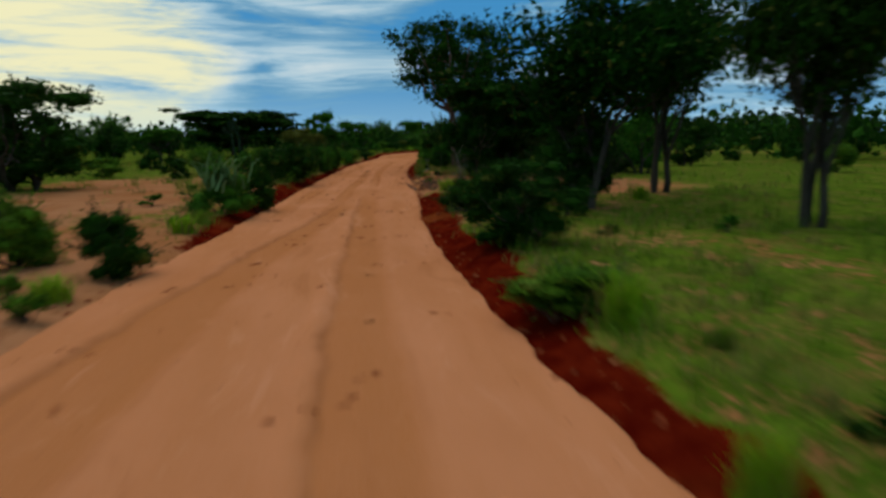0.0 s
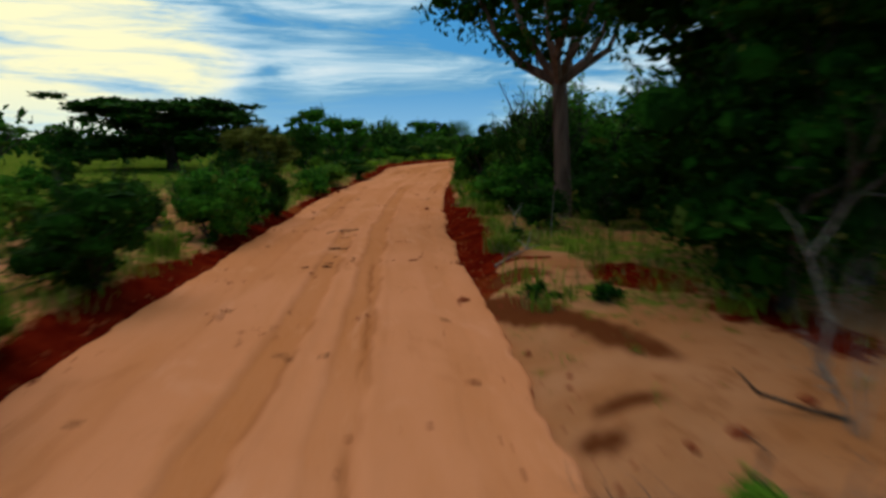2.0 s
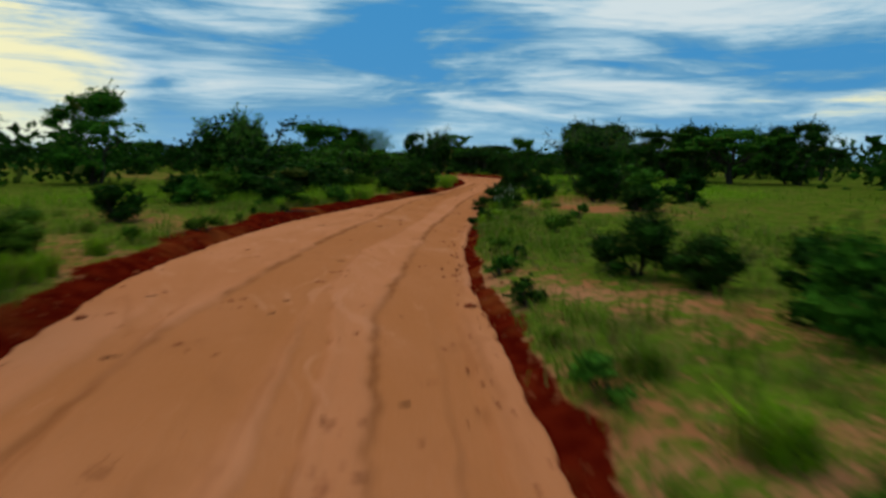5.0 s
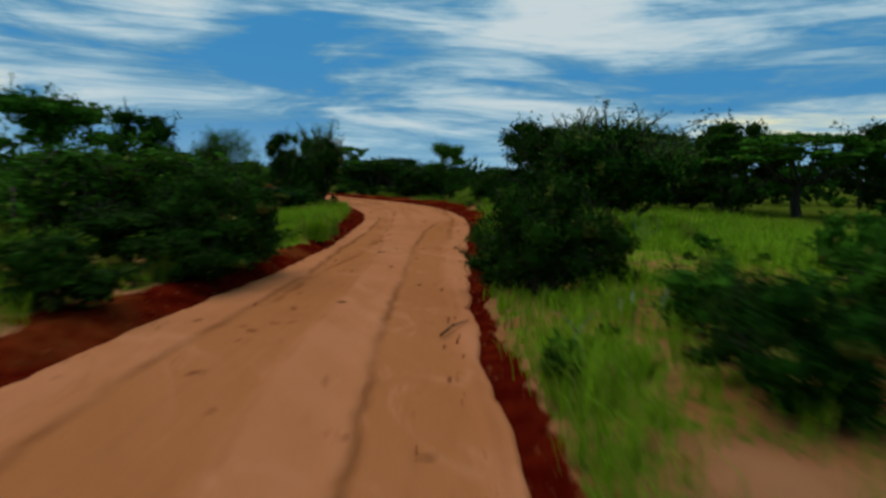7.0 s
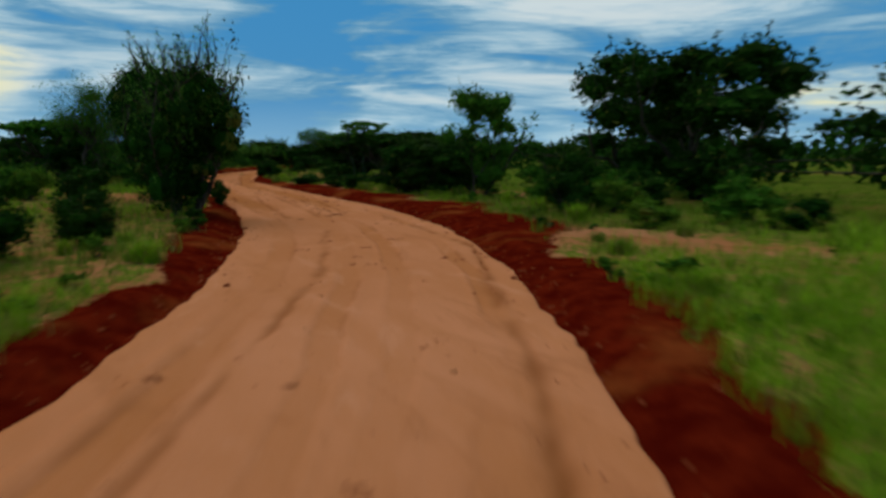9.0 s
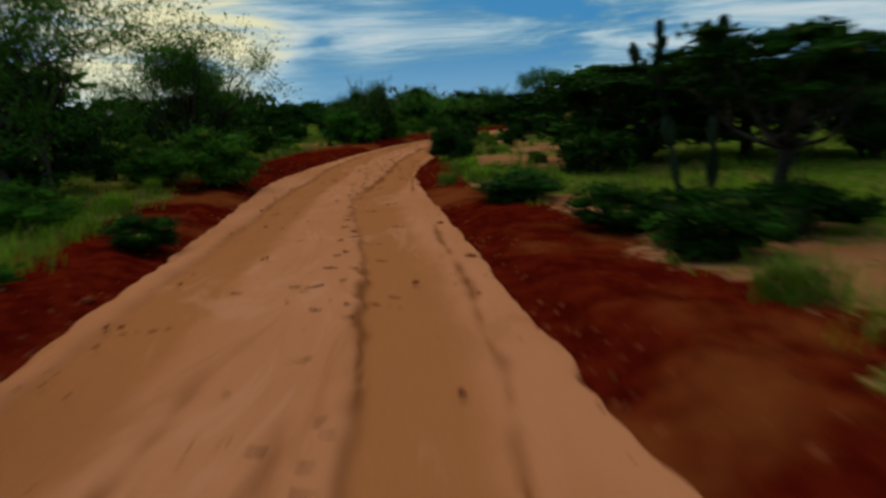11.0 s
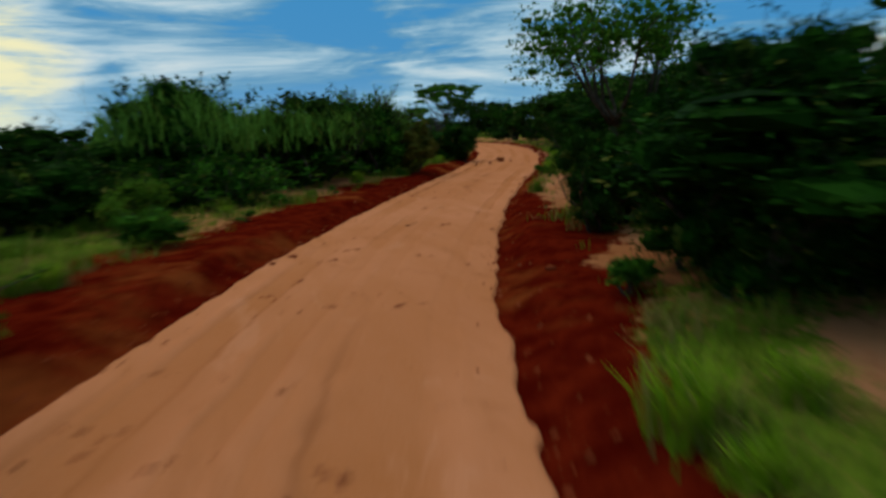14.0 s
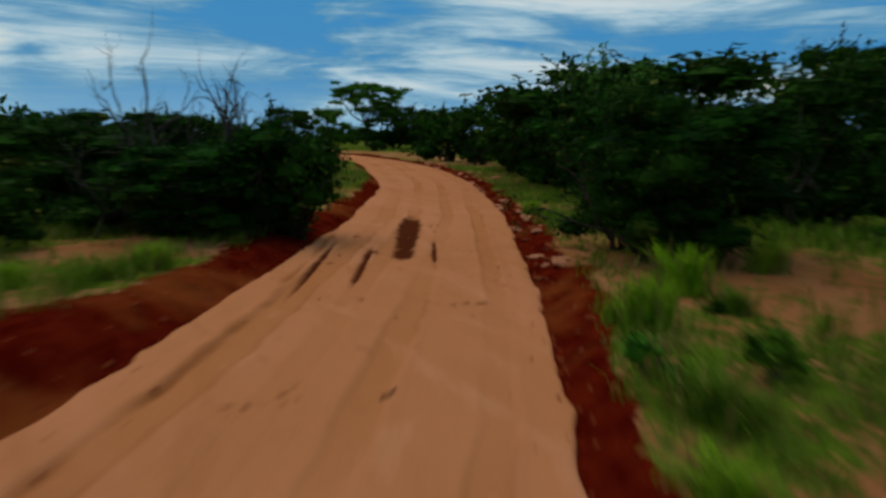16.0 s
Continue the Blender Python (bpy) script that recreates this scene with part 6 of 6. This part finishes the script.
def seed_weed(x, y, count, height, spread, seed):
    """A clump of thin stems, each ending in a pale seed spike."""
    rng = random.Random(seed)
    thing = new("seeding_weed")
    thing.empty_display_size = 0.2
    thing.matrix_basis = pose(x, y, land_z(x, y) - 0.02)
    stems = Wood(seed)
    for i in range(count):
        a, r = rng.uniform(0, 6.28), spread * math.sqrt(rng.random())
        foot = Vector((0.5 * r * math.cos(a), 0.5 * r * math.sin(a), 0))
        h = height * rng.uniform(0.6, 1.05)
        top = Vector((r * math.cos(a) + rng.uniform(-0.05, 0.05), r * math.sin(a), h))
        stems.tube([foot, foot.lerp(top, 0.55) + Vector((0.02, 0, 0.03)), top], [0.005, 0.004, 0.003], 4)
        head = Wood(seed + i)
        lean = Vector((rng.uniform(-0.02, 0.03), 0, rng.uniform(0.09, 0.15)))
        head.tube([top - lean * 0.1, top + lean * 0.35, top + lean * 0.75, top + lean], [0.003, 0.009, 0.007, 0.002], 5)
        part("seed_head", head.mesh("seed_head", SEED_PALE), thing)
    tagged(part("stem_work", stems.mesh("stem_work", LEAF_SHOOT), thing, "thin green stems"), kind="stuff")
    tagged(thing, "tall green weed with pale seed spikes beside the road", "weed", "seeding weeds")


for i, (x, y, count, height, spread) in enumerate(((15.08, 90.73, 10, 0.8, 0.2), (15.46, 90.67, 11, 0.8, 0.24), (14.98, 90.86, 5, 0.55, 0.15), (16.5, 90.5, 4, 0.5, 0.15),
                                                   (21.4, 96.4, 5, 1.2, 0.35), (16.4, 93.2, 4, 1.0, 0.35), (19.6, 99.5, 5, 0.9, 0.5))):
    seed_weed(x, y, count, height, spread, 71 + i)

stick([(44.2, 201.9, land_z(44.2, 201.9) + 0.015), (44.5, 201.85, land_z(44.5, 201.85) + 0.03), (44.75, 201.8, land_z(44.75, 201.8) + 0.015)], 0.02, BARK_RED, "short brown stick lying on the sand")
stick([(43.6, 201.15, land_z(43.6, 201.15) + 0.015), (43.85, 201.1, land_z(43.85, 201.1) + 0.03), (44.2, 201.12, land_z(44.2, 201.12) + 0.015)], 0.02, BARK_RED, "short brown stick lying on the sand")
